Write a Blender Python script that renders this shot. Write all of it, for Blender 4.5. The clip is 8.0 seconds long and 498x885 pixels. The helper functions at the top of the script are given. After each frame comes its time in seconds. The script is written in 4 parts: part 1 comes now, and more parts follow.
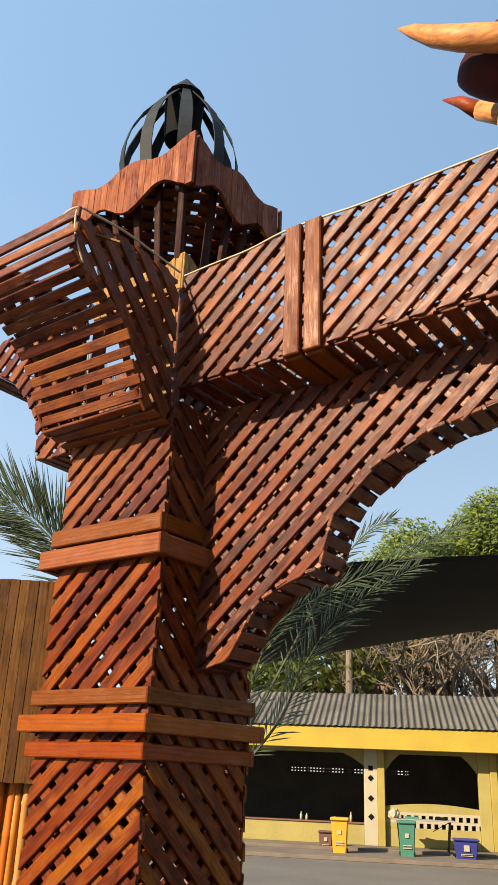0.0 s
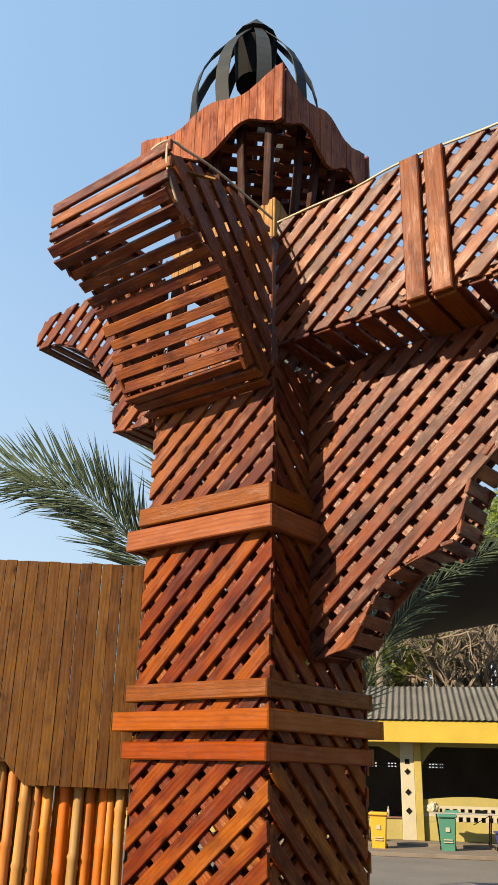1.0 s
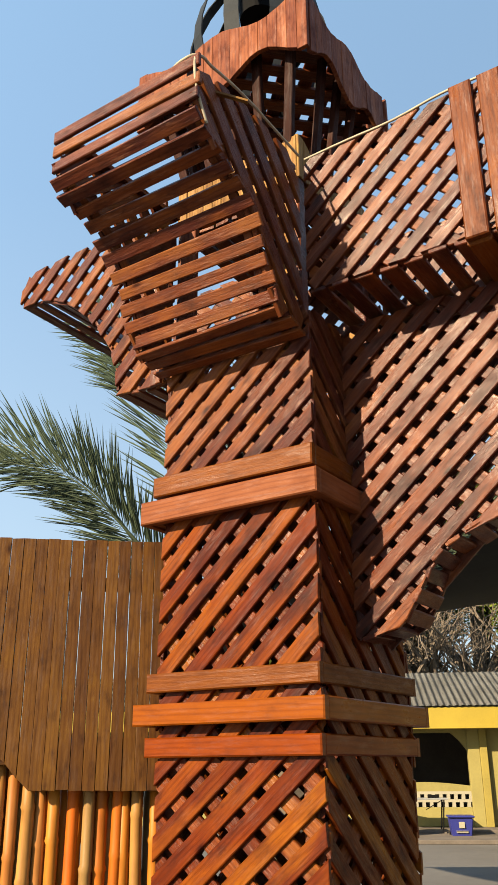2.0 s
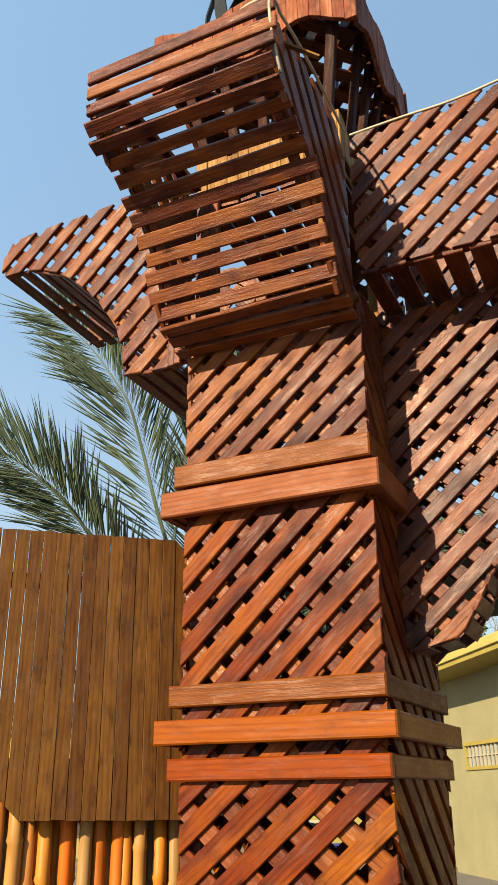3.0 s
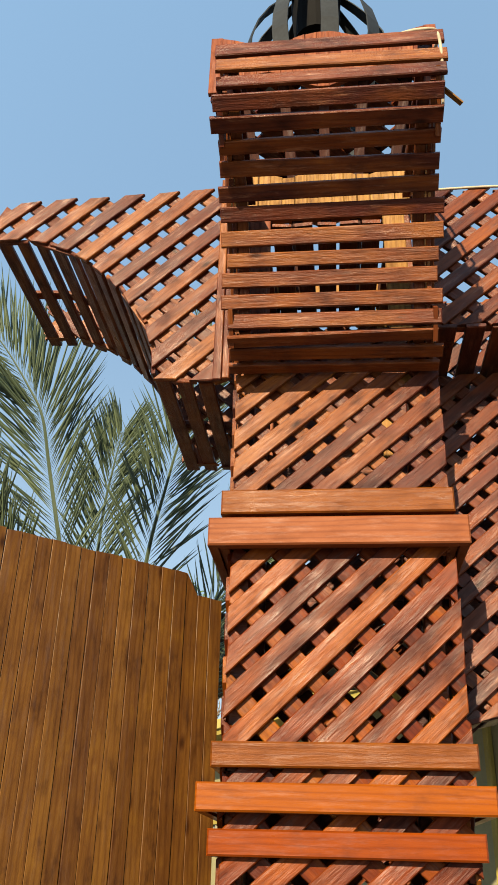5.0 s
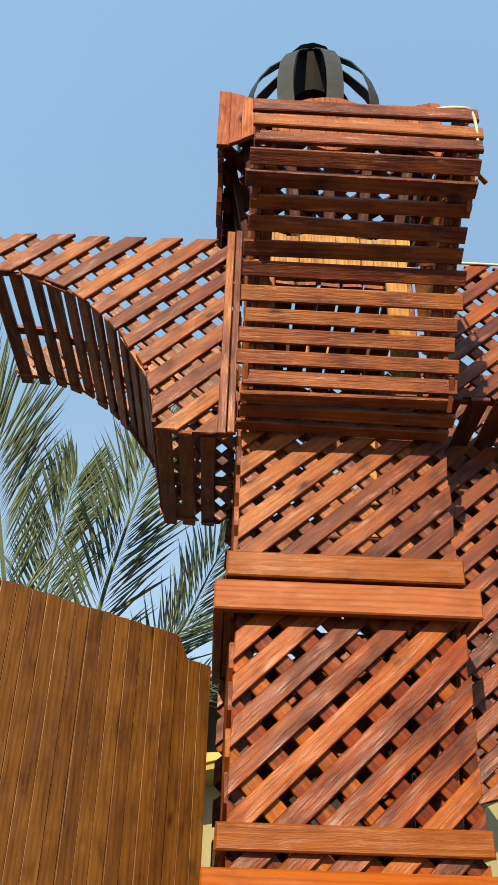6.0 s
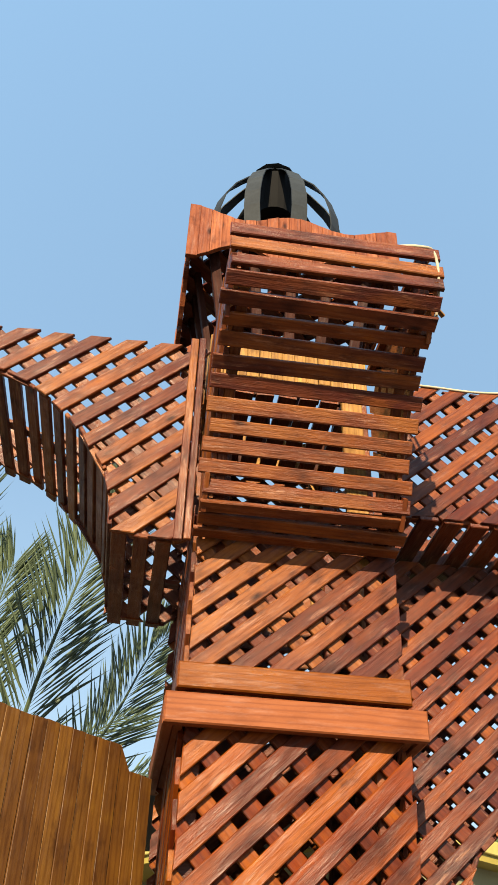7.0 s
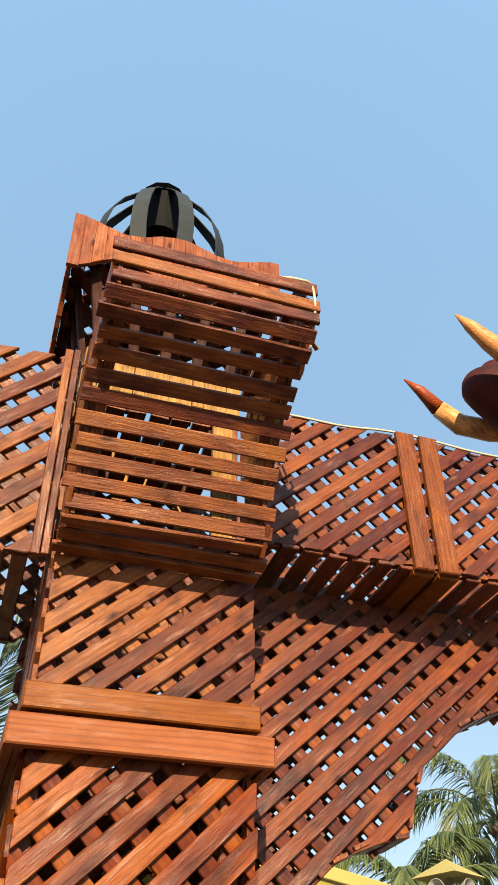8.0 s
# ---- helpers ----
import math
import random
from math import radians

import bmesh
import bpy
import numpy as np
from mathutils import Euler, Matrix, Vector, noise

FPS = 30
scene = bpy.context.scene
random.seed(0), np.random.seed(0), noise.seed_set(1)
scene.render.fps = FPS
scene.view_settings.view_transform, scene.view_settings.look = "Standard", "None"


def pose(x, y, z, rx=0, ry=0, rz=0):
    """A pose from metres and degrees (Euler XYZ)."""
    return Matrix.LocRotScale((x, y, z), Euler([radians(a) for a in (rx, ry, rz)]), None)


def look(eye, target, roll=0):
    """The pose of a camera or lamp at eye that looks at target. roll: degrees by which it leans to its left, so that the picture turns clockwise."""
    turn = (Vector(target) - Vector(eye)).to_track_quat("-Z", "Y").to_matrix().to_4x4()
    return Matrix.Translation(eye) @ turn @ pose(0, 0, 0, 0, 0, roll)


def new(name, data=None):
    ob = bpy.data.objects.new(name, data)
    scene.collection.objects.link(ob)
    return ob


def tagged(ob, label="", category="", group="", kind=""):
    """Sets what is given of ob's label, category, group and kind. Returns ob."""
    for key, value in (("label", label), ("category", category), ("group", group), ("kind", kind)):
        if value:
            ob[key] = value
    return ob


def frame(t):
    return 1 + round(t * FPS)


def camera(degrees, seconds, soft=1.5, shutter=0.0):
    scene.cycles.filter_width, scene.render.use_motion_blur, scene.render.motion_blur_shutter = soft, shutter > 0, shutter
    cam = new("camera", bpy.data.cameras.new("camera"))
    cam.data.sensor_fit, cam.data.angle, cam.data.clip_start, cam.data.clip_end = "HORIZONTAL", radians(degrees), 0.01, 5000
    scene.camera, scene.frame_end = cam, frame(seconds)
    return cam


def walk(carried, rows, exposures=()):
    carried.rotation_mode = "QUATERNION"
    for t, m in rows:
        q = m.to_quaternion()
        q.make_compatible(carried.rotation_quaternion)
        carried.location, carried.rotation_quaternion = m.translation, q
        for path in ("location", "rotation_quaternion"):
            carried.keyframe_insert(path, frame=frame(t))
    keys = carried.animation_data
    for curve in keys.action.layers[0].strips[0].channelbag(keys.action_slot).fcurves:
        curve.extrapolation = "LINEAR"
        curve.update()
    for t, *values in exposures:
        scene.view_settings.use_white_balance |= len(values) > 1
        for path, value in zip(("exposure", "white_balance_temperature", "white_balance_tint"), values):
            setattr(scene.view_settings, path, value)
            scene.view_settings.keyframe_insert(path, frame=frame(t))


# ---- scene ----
cam = camera(33.1, 8.0)
PATH = [
    (0, (2.283, -2.438, 1.605), (1.167, -0.957, 2.353), 2.4),
    (0.5, (2.067, -2.361, 1.634), (0.907, -0.905, 2.367), 2.0),
    (1, (1.807, -2.348, 1.617), (0.661, -0.885, 2.354), 1.5),
    (1.2, (1.721, -2.348, 1.62), (0.588, -0.874, 2.356), 1.2),
    (2.3, (1.235, -2.238, 1.63), (0.268, -0.644, 2.354), -0.7),
    (2.5, (1.121, -2.237, 1.62), (0.21, -0.615, 2.352), -0.7),
    (3, (0.866, -2.253, 1.624), (0.084, -0.583, 2.398), -0.6),
    (3.5, (0.666, -2.26, 1.617), (0.046, -0.542, 2.432), -0.1),
    (4, (0.44, -2.251, 1.635), (-0.035, -0.503, 2.482), 0.7),
    (4.5, (0.195, -2.267, 1.615), (-0.136, -0.503, 2.497), 1.3),
    (6, (-0.293, -2.203, 1.664), (-0.243, -0.489, 2.694), 1.8),
    (6.5, (-0.377, -2.24, 1.7), (-0.248, -0.585, 2.815), 2.0),
    (7, (-0.39, -2.261, 1.703), (-0.178, -0.673, 2.9), 2.0),
    (7.5, (-0.388, -2.263, 1.704), (-0.05, -0.731, 2.944), 1.0),
    (8, (-0.376, -2.26, 1.707), (0.12, -0.771, 2.947), -0.5),
]
walk(cam, [(t, look(eye, target, roll)) for t, eye, target, roll in PATH], [(0, 1.47, 6550, 11), (2.5, 1.50, 6600, 8), (4, 1.44, 6600, 7), (8, 1.70, 6600, 6)])

# ---- light ----
SUN_AZ, SUN_EL = 194.0, 26.5     # compass bearing from +y towards +x, and height, in degrees
world = bpy.data.worlds.new("world")
scene.world = world
world.use_nodes = True
wt = world.node_tree
sky = wt.nodes.new("ShaderNodeTexSky")
sky.sky_type = "NISHITA"
sky.sun_disc = False
sky.sun_elevation, sky.sun_rotation = radians(SUN_EL), radians(SUN_AZ)
sky.air_density, sky.dust_density, sky.ozone_density = 1.15, 0.5, 1.0
back = wt.nodes["Background"]
back.inputs["Strength"].default_value = 0.15
haze = wt.nodes.new("ShaderNodeMix")
haze.data_type = "RGBA"
haze.inputs[0].default_value = 0.88
way = wt.nodes.new("ShaderNodeTexCoord")
height = wt.nodes.new("ShaderNodeSeparateXYZ")
wt.links.new(way.outputs["Generated"], height.inputs[0])
veil = wt.nodes.new("ShaderNodeValToRGB")                 # tropical haze, whiter towards the horizon
for k in range(2):
    veil.color_ramp.elements.new(0.3 + 0.3 * k)
for el, (p, c) in zip(veil.color_ramp.elements, ((0.0, (1.22, 1.48, 1.72)), (0.3, (0.98, 1.34, 1.74)), (0.6, (0.70, 1.12, 1.66)), (1.0, (0.60, 1.02, 1.58)))):
    el.position, el.color = p, (*c, 1)
wt.links.new(height.outputs["Z"], veil.inputs["Fac"])
glow = wt.nodes.new("ShaderNodeVectorMath")               # the haze brightens towards the sun's side
glow.operation = "DOT_PRODUCT"
glow.inputs[1].default_value = (math.sin(radians(SUN_AZ)), math.cos(radians(SUN_AZ)), 0)
wt.links.new(way.outputs["Generated"], glow.inputs[0])
lift = wt.nodes.new("ShaderNodeMapRange")
lift.inputs[1].default_value, lift.inputs[2].default_value, lift.inputs[3].default_value, lift.inputs[4].default_value = -0.75, 0.1, 0.92, 1.42
wt.links.new(glow.outputs["Value"], lift.inputs[0])
bright = wt.nodes.new("ShaderNodeVectorMath")
bright.operation = "SCALE"
wt.links.new(veil.outputs["Color"], bright.inputs[0])
wt.links.new(lift.outputs[0], bright.inputs["Scale"])
wt.links.new(bright.outputs[0], haze.inputs[7])
wt.links.new(sky.outputs["Color"], haze.inputs[6])
wt.links.new(haze.outputs[2], back.inputs["Color"])
sun = new("sun", bpy.data.lights.new("sun", "SUN"))
sun.data.energy, sun.data.angle, sun.data.color = 4.7, radians(0.6), (1.0, 0.80, 0.54)
to_sun = Vector((math.sin(radians(SUN_AZ)) * math.cos(radians(SUN_EL)), math.cos(radians(SUN_AZ)) * math.cos(radians(SUN_EL)), math.sin(radians(SUN_EL))))
sun.matrix_world = look(to_sun * 30, (0, 0, 0))


# ---- materials ----
def material(name, rough=0.6, metal=0.0, spec=0.5):
    m = bpy.data.materials.new(name)
    m.use_nodes = True
    b = m.node_tree.nodes["Principled BSDF"]
    b.inputs["Roughness"].default_value = rough
    b.inputs["Metallic"].default_value = metal
    b.inputs["Specular IOR Level"].default_value = spec
    return m, m.node_tree, b


def ramp(nt, source, stops):
    r = nt.nodes.new("ShaderNodeValToRGB")
    e = r.color_ramp.elements
    while len(e) < len(stops):
        e.new(0.5)
    for el, (p, c) in zip(e, stops):
        el.position, el.color = p, (*c, 1)
    nt.links.new(source, r.inputs["Fac"])
    return r.outputs["Color"]


def math_node(nt, op, a, b):
    n = nt.nodes.new("ShaderNodeMath")
    n.operation = op
    for i, v in enumerate((a, b)):
        if isinstance(v, (int, float)):
            n.inputs[i].default_value = v
        else:
            nt.links.new(v, n.inputs[i])
    return n.outputs[0]


def mix(nt, fac, a, b, blend="MIX"):
    n = nt.nodes.new("ShaderNodeMix")
    n.data_type, n.blend_type = "RGBA", blend
    for i, v in ((0, fac), (6, a), (7, b)):
        if isinstance(v, (int, float)):
            n.inputs[i].default_value = v
        elif isinstance(v, tuple):
            n.inputs[i].default_value = (*v, 1)
        else:
            nt.links.new(v, n.inputs[i])
    return n.outputs[2]


def noise_tex(nt, vector, scale, detail=4.0, rough=0.6):
    n = nt.nodes.new("ShaderNodeTexNoise")
    n.inputs["Scale"].default_value, n.inputs["Detail"].default_value, n.inputs["Roughness"].default_value = scale, detail, rough
    nt.links.new(vector, n.inputs["Vector"])
    return n.outputs["Fac"]


def coords(nt, stretch=(1, 1, 1), shift=True):
    """Object coordinates, stretched, and moved by the object's own random number."""
    tc = nt.nodes.new("ShaderNodeTexCoord")
    mp = nt.nodes.new("ShaderNodeMapping")
    mp.inputs["Scale"].default_value = stretch
    nt.links.new(tc.outputs["Object"], mp.inputs["Vector"])
    if shift:
        info = nt.nodes.new("ShaderNodeObjectInfo")
        comb = nt.nodes.new("ShaderNodeCombineXYZ")
        for i, k in enumerate((37.0, 91.0, 53.0)):
            nt.links.new(math_node(nt, "MULTIPLY", info.outputs["Random"], k), comb.inputs[i])
        nt.links.new(comb.outputs[0], mp.inputs["Location"])
        return mp.outputs[0], info.outputs["Random"]
    return mp.outputs[0], None


def bump(nt, b, height, strength, distance=0.002):
    n = nt.nodes.new("ShaderNodeBump")
    n.inputs["Strength"].default_value, n.inputs["Distance"].default_value = strength, distance
    nt.links.new(height, n.inputs["Height"])
    nt.links.new(n.outputs[0], b.inputs["Normal"])


def wood(name, tones, rough=(0.26, 0.52), worn=0.3, grain=0.8, spec=0.11, blotch=1.0):
    """Stained boards: the grain runs along the board's own x, each board has a tone of its own."""
    m, nt, b = material(name, spec=spec)
    v, rnd = coords(nt, (2.6, 30, 30))
    fine = noise_tex(nt, v, 4.5, 6, 0.65)
    v2, _ = coords(nt, (6, 11, 11))
    broad = noise_tex(nt, v2, 1.7, 5, 0.62)
    v4, _ = coords(nt, (0.9, 7, 7))
    wave = nt.nodes.new("ShaderNodeTexWave")
    wave.bands_direction = "Y"
    wave.inputs["Scale"].default_value, wave.inputs["Distortion"].default_value = 3.0, 9.0
    wave.inputs["Detail"].default_value, wave.inputs["Detail Scale"].default_value = 2.5, 0.7
    nt.links.new(v4, wave.inputs["Vector"])
    v7, _ = coords(nt, (1.6, 5, 5))
    drift = math_node(nt, "MULTIPLY", math_node(nt, "SUBTRACT", noise_tex(nt, v7, 1.6, 3, 0.6), 0.5), 0.75)
    base = ramp(nt, math_node(nt, "PINGPONG", math_node(nt, "ADD", rnd, drift), 1.0), [(i / (len(tones) - 1), c) for i, c in enumerate(tones)])
    col = mix(nt, min(1.0, blotch * 1.2), base, ramp(nt, fine, [(0.28, (0.62, 0.56, 0.56)), (0.44, (0.97, 0.97, 0.97)), (0.72, (1.14, 1.15, 1.15))]), "MULTIPLY")
    col = mix(nt, 1.0, col, ramp(nt, wave.outputs["Fac"], [(0.0, (0.84, 0.79, 0.78)), (0.3, (1, 1, 1)), (1.0, (1.07, 1.08, 1.04))]), "MULTIPLY")
    col = mix(nt, blotch, col, ramp(nt, broad, [(0.28, (0.42, 0.37, 0.44)), (0.45, (0.95, 0.96, 0.98)), (0.60, (1.12, 1.16, 1.1)), (0.74, (1.45, 1.65, 1.3))]), "MULTIPLY")
    v3, _ = coords(nt, (4.0, 26, 26))
    scuff = noise_tex(nt, v3, 2.2, 6, 0.75)
    bare = ramp(nt, scuff, [(0.58, (0, 0, 0)), (0.68, (worn, worn, worn))])
    col = mix(nt, bare, col, (0.23, 0.088, 0.036))
    soil = ramp(nt, scuff, [(0.30, (worn, worn, worn)), (0.37, (0, 0, 0))])
    col = mix(nt, soil, col, (0.018, 0.007, 0.005))
    v5, _ = coords(nt, (5, 12, 12))
    knot = nt.nodes.new("ShaderNodeTexVoronoi")
    knot.inputs["Scale"].default_value = 1.0
    nt.links.new(v5, knot.inputs["Vector"])
    col = mix(nt, blotch, col, ramp(nt, knot.outputs["Distance"], [(0.04, (0.22, 0.18, 0.18)), (0.085, (0.62, 0.55, 0.52)), (0.14, (1, 1, 1))]), "MULTIPLY")
    nt.links.new(col, b.inputs["Base Color"])
    r = nt.nodes.new("ShaderNodeMapRange")
    nt.links.new(broad, r.inputs[0])
    r.inputs[1].default_value, r.inputs[2].default_value, r.inputs[3].default_value, r.inputs[4].default_value = 0.3, 0.7, rough[1], rough[0]
    nt.links.new(r.outputs[0], b.inputs["Roughness"])
    gloss = ramp(nt, scuff, [(0.50, (spec, spec, spec)), (0.66, (0.2 + spec, 0.2 + spec, 0.2 + spec))])
    nt.links.new(gloss, b.inputs["Specular IOR Level"])
    v6, _ = coords(nt, (9, 95, 95))
    fibre = noise_tex(nt, v6, 3.0, 4, 0.7)
    relief = math_node(nt, "ADD", math_node(nt, "ADD", fine, math_node(nt, "MULTIPLY", fibre, 0.5)), math_node(nt, "MULTIPLY", scuff, 0.9))
    bump(nt, b, relief, 0.5 * grain, 0.004)
    return m


def plain(name, color, rough=0.7, metal=0.0, vary=0.12, scale=3.0, relief=0.0, spec=0.5):
    """A surface of one colour with stains at two scales."""
    m, nt, b = material(name, rough, metal, spec)
    v, _ = coords(nt, (1, 1, 1), False)
    a = noise_tex(nt, v, scale, 5, 0.6)
    f = noise_tex(nt, v, scale * 14, 3, 0.6)
    lo = tuple(c * (1 - 2 * vary) for c in color)
    hi = tuple(min(1.0, c * (1 + vary)) for c in color)
    col = ramp(nt, a, [(0.3, lo), (0.6, color), (0.8, hi)])
    col = mix(nt, 1.0, col, ramp(nt, f, [(0.3, (1 - vary, 1 - vary, 1 - vary)), (0.6, (1, 1, 1))]), "MULTIPLY")
    nt.links.new(col, b.inputs["Base Color"])
    if relief:
        bump(nt, b, f, relief, 0.004)
    return m


RED_WOOD = wood("stained_slat_wood", [(0.0388, 0.007096, 0.004339), (0.07178, 0.01377, 0.004996), (0.1116, 0.02526, 0.006073), (0.05626, 0.01204, 0.00564), (0.1407, 0.0371, 0.008242), (0.08147, 0.01882, 0.007374), (0.03589, 0.007741, 0.004996), (0.1241, 0.02817, 0.006073)], worn=0.45, grain=1.1, spec=0.22)
WEATHERED = wood("weathered_slat_wood", [(0.05183, 0.01148, 0.006144), (0.09071, 0.02145, 0.00702), (0.1296, 0.03592, 0.008778), (0.07343, 0.01646, 0.007898), (0.1597, 0.05089, 0.01208), (0.09934, 0.02445, 0.008778), (0.04838, 0.01048, 0.00702), (0.1382, 0.03892, 0.008778)], worn=0.6, grain=1.25, spec=0.15)
VARNISHED = wood("fresh_varnished_slat_wood", [(0.04964, 0.007419, 0.002257), (0.09448, 0.01571, 0.00215), (0.1321, 0.03012, 0.002667), (0.07206, 0.01135, 0.00215), (0.1601, 0.0454, 0.003486), (0.08648, 0.01484, 0.002567), (0.04404, 0.006984, 0.002257), (0.1243, 0.02488, 0.002461), (0.1442, 0.03492, 0.002667)], worn=0.12)
BAND_WOOD = wood("orange_band_wood", [(0.186, 0.04644, 0.00204), (0.1678, 0.03994, 0.00204)], rough=(0.25, 0.4), worn=0.0, grain=0.15, spec=0.12, blotch=0.4)
RED_BAND = wood("red_orange_band_wood", [(0.1478, 0.02772, 0.001664), (0.1344, 0.02436, 0.001664)], rough=(0.25, 0.4), worn=0.0, grain=0.15, spec=0.12, blotch=0.5)
BROWN_BAND = wood("brown_band_wood", [(0.1188, 0.03256, 0.00396), (0.1056, 0.02904, 0.00396)], worn=0.0, blotch=0.5)
PINK_BAND = wood("faded_band_wood", [(0.165, 0.050, 0.0175), (0.15, 0.045, 0.0155)], rough=(0.48, 0.62), worn=0.05, grain=0.3, spec=0.1, blotch=0.3)
RUST_BAND = wood("rust_red_band_wood", [(0.1094, 0.02856, 0.0066), (0.09792, 0.02448, 0.0066)], worn=0.2)
CROWN_WOOD = wood("crown_plank_wood", [(0.1265, 0.03289, 0.01256), (0.1771, 0.05187, 0.01984), (0.1075, 0.02657, 0.0119), (0.2024, 0.06325, 0.02513)], rough=(0.5, 0.75), worn=0.4)
PALE_WOOD = wood("raw_plank_wood", [(0.2, 0.1, 0.028), (0.22, 0.115, 0.036), (0.17, 0.085, 0.024)], rough=(0.55, 0.8), worn=0.2)
FENCE_WOOD = wood("brown_fence_wood", [(0.06786, 0.02662, 0.00567), (0.08843, 0.03647, 0.007182), (0.05655, 0.02169, 0.005292), (0.09665, 0.0414, 0.008032), (0.07403, 0.02662, 0.00567)], rough=(0.35, 0.6), worn=0.0, grain=0.4)
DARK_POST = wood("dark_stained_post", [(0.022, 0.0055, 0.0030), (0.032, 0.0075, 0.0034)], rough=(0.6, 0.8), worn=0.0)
STEEL = plain("dark_painted_steel", (0.020, 0.025, 0.030), 0.7, 0.0, 0.25, 6, 0, 0.2)
BLACK = plain("black_fitting", (0.004, 0.004, 0.0045), 0.8, 0.0, 0.2, 8, 0, 0.1)
ROPE = plain("pale_rope", (0.36, 0.31, 0.22), 0.8, 0.0, 0.15, 20)


# ---- builders ----
def thing(name, at=(0, 0, 0), turn=0.0, label="", category="", group="", kind=""):
    ob = new(name)
    ob.empty_display_size = 0.1
    ob.matrix_basis = pose(*at, 0, 0, turn)
    return tagged(ob, label, category, group, kind)


def part(name, bm, mat, parent, label="", m=None, smooth=False):
    me = bpy.data.meshes.new(name)
    bm.to_mesh(me)
    bm.free()
    me.materials.append(mat)
    if smooth:
        for p in me.polygons:
            p.use_smooth = True
    ob = new(name, me)
    if parent:
        ob.parent = parent
    if m is not None:
        ob.matrix_basis = m
    if label:
        ob["label"] = label
    return ob


def mesh_part(name, verts, faces, mat, parent, m=None, label=""):
    me = bpy.data.meshes.new(name)
    me.from_pydata(verts, [], faces)
    me.materials.append(mat)
    ob = new(name, me)
    ob.parent = parent
    if m is not None:
        ob.matrix_basis = m
    if label:
        ob["label"] = label
    return ob


def slab(quad, t, c):
    """A board with a chamfered face from four corners in its own plane (x along, y across), as verts and faces."""
    n = len(quad)
    mx, my = sum(p[0] for p in quad) / n, sum(p[1] for p in quad) / n

    def inset(p):
        return p[0] - math.copysign(min(c, abs(p[0] - mx) * 0.5), p[0] - mx), p[1] - math.copysign(min(c, abs(p[1] - my) * 0.5), p[1] - my)
    v = [(*p, 0) for p in quad] + [(*p, t - c) for p in quad] + [(*inset(p), t) for p in quad]
    f = [tuple(reversed(range(n))), tuple(range(2 * n, 3 * n))]
    for k in (0, n):
        f += [(k + i, k + (i + 1) % n, k + n + (i + 1) % n, k + n + i) for i in range(n)]
    return v, f


def axes(o, d, p, n):
    return Matrix(((d[0], p[0], n[0], o[0]), (d[1], p[1], n[1], o[1]), (d[2], p[2], n[2], o[2]), (0, 0, 0, 1)))


def crossings(poly, q, d):
    """Where the line q + s d crosses the outline, sorted."""
    out = []
    for (x0, y0), (x1, y1) in zip(poly, poly[1:] + poly[:1]):
        a = (x0 - q[0]) * -d[1] + (y0 - q[1]) * d[0]
        b = (x1 - q[0]) * -d[1] + (y1 - q[1]) * d[0]
        if (a < 0) != (b < 0):
            k = a / (a - b)
            out.append((x0 + k * (x1 - x0) - q[0]) * d[0] + (y0 + k * (y1 - y0) - q[1]) * d[1])
    return sorted(out)


def lattice(parent, o, u, v, poly, angle, pitch, width, thick, depth, phase, mat, name="slat", rough=0.004, seed=1, lean=0.5, jitter=0.05, chamfer=0.0022):
    """Slats at an angle, cut off at the outline poly, on the plane o + a u + b v, lying depth outside it."""
    rnd = random.Random(seed)
    u, v, o = Vector(u), Vector(v), Vector(o)
    n = u.cross(v)
    a0 = radians(angle)
    hub = sum(x for x, y in poly) / len(poly) * math.cos(a0) + sum(y for x, y in poly) / len(poly) * math.sin(a0)
    reach = [-math.sin(a0) * x + math.cos(a0) * y for x, y in poly]
    k0, k1 = math.floor((min(reach) - phase) / pitch) - 1, math.ceil((max(reach) - phase) / pitch) + 1
    for k in range(k0, k1 + 1):
        a = a0 + radians(rnd.uniform(-lean, lean))
        d, p = (math.cos(a), math.sin(a)), (-math.sin(a), math.cos(a))
        c = phase + k * pitch + rnd.uniform(-0.04, 0.04) * jitter
        w = width * rnd.uniform(1 - jitter, 1 + jitter)
        t = thick * rnd.uniform(0.9, 1.12)
        lift = depth + rnd.uniform(0, 0.0015)
        skew = [rnd.uniform(-rough, rough) for _ in range(4)]
        q = (-math.sin(a0) * c + math.cos(a0) * hub, math.cos(a0) * c + math.sin(a0) * hub)
        lines = [crossings(poly, (q[0] + p[0] * h, q[1] + p[1] * h), d) for h in (-w / 2, w / 2)]
        if len(lines[0]) != len(lines[1]) or not lines[0]:
            mid = crossings(poly, q, d)
            lines = [mid, mid]
        for i in range(0, len(lines[0]) - 1, 2):
            a0s, a1s, b0s, b1s = lines[0][i], lines[0][i + 1], lines[1][i], lines[1][i + 1]
            if max(a1s, b1s) - min(a0s, b0s) < 0.02 or (a1s - a0s) + (b1s - b0s) < 0.016:
                continue
            m = (a0s + a1s + b0s + b1s) / 4
            quad = [(a0s - m + skew[0], -w / 2), (a1s - m + skew[1], -w / 2), (b1s - m + skew[2], w / 2), (b0s - m + skew[3], w / 2)]
            at = o + u * (q[0] + d[0] * m) + v * (q[1] + d[1] * m) + n * lift
            mesh_part(name, *slab(quad, t, min(chamfer, t * 0.3)), mat, parent, axes(at, u * d[0] + v * d[1], u * p[0] + v * p[1], n))


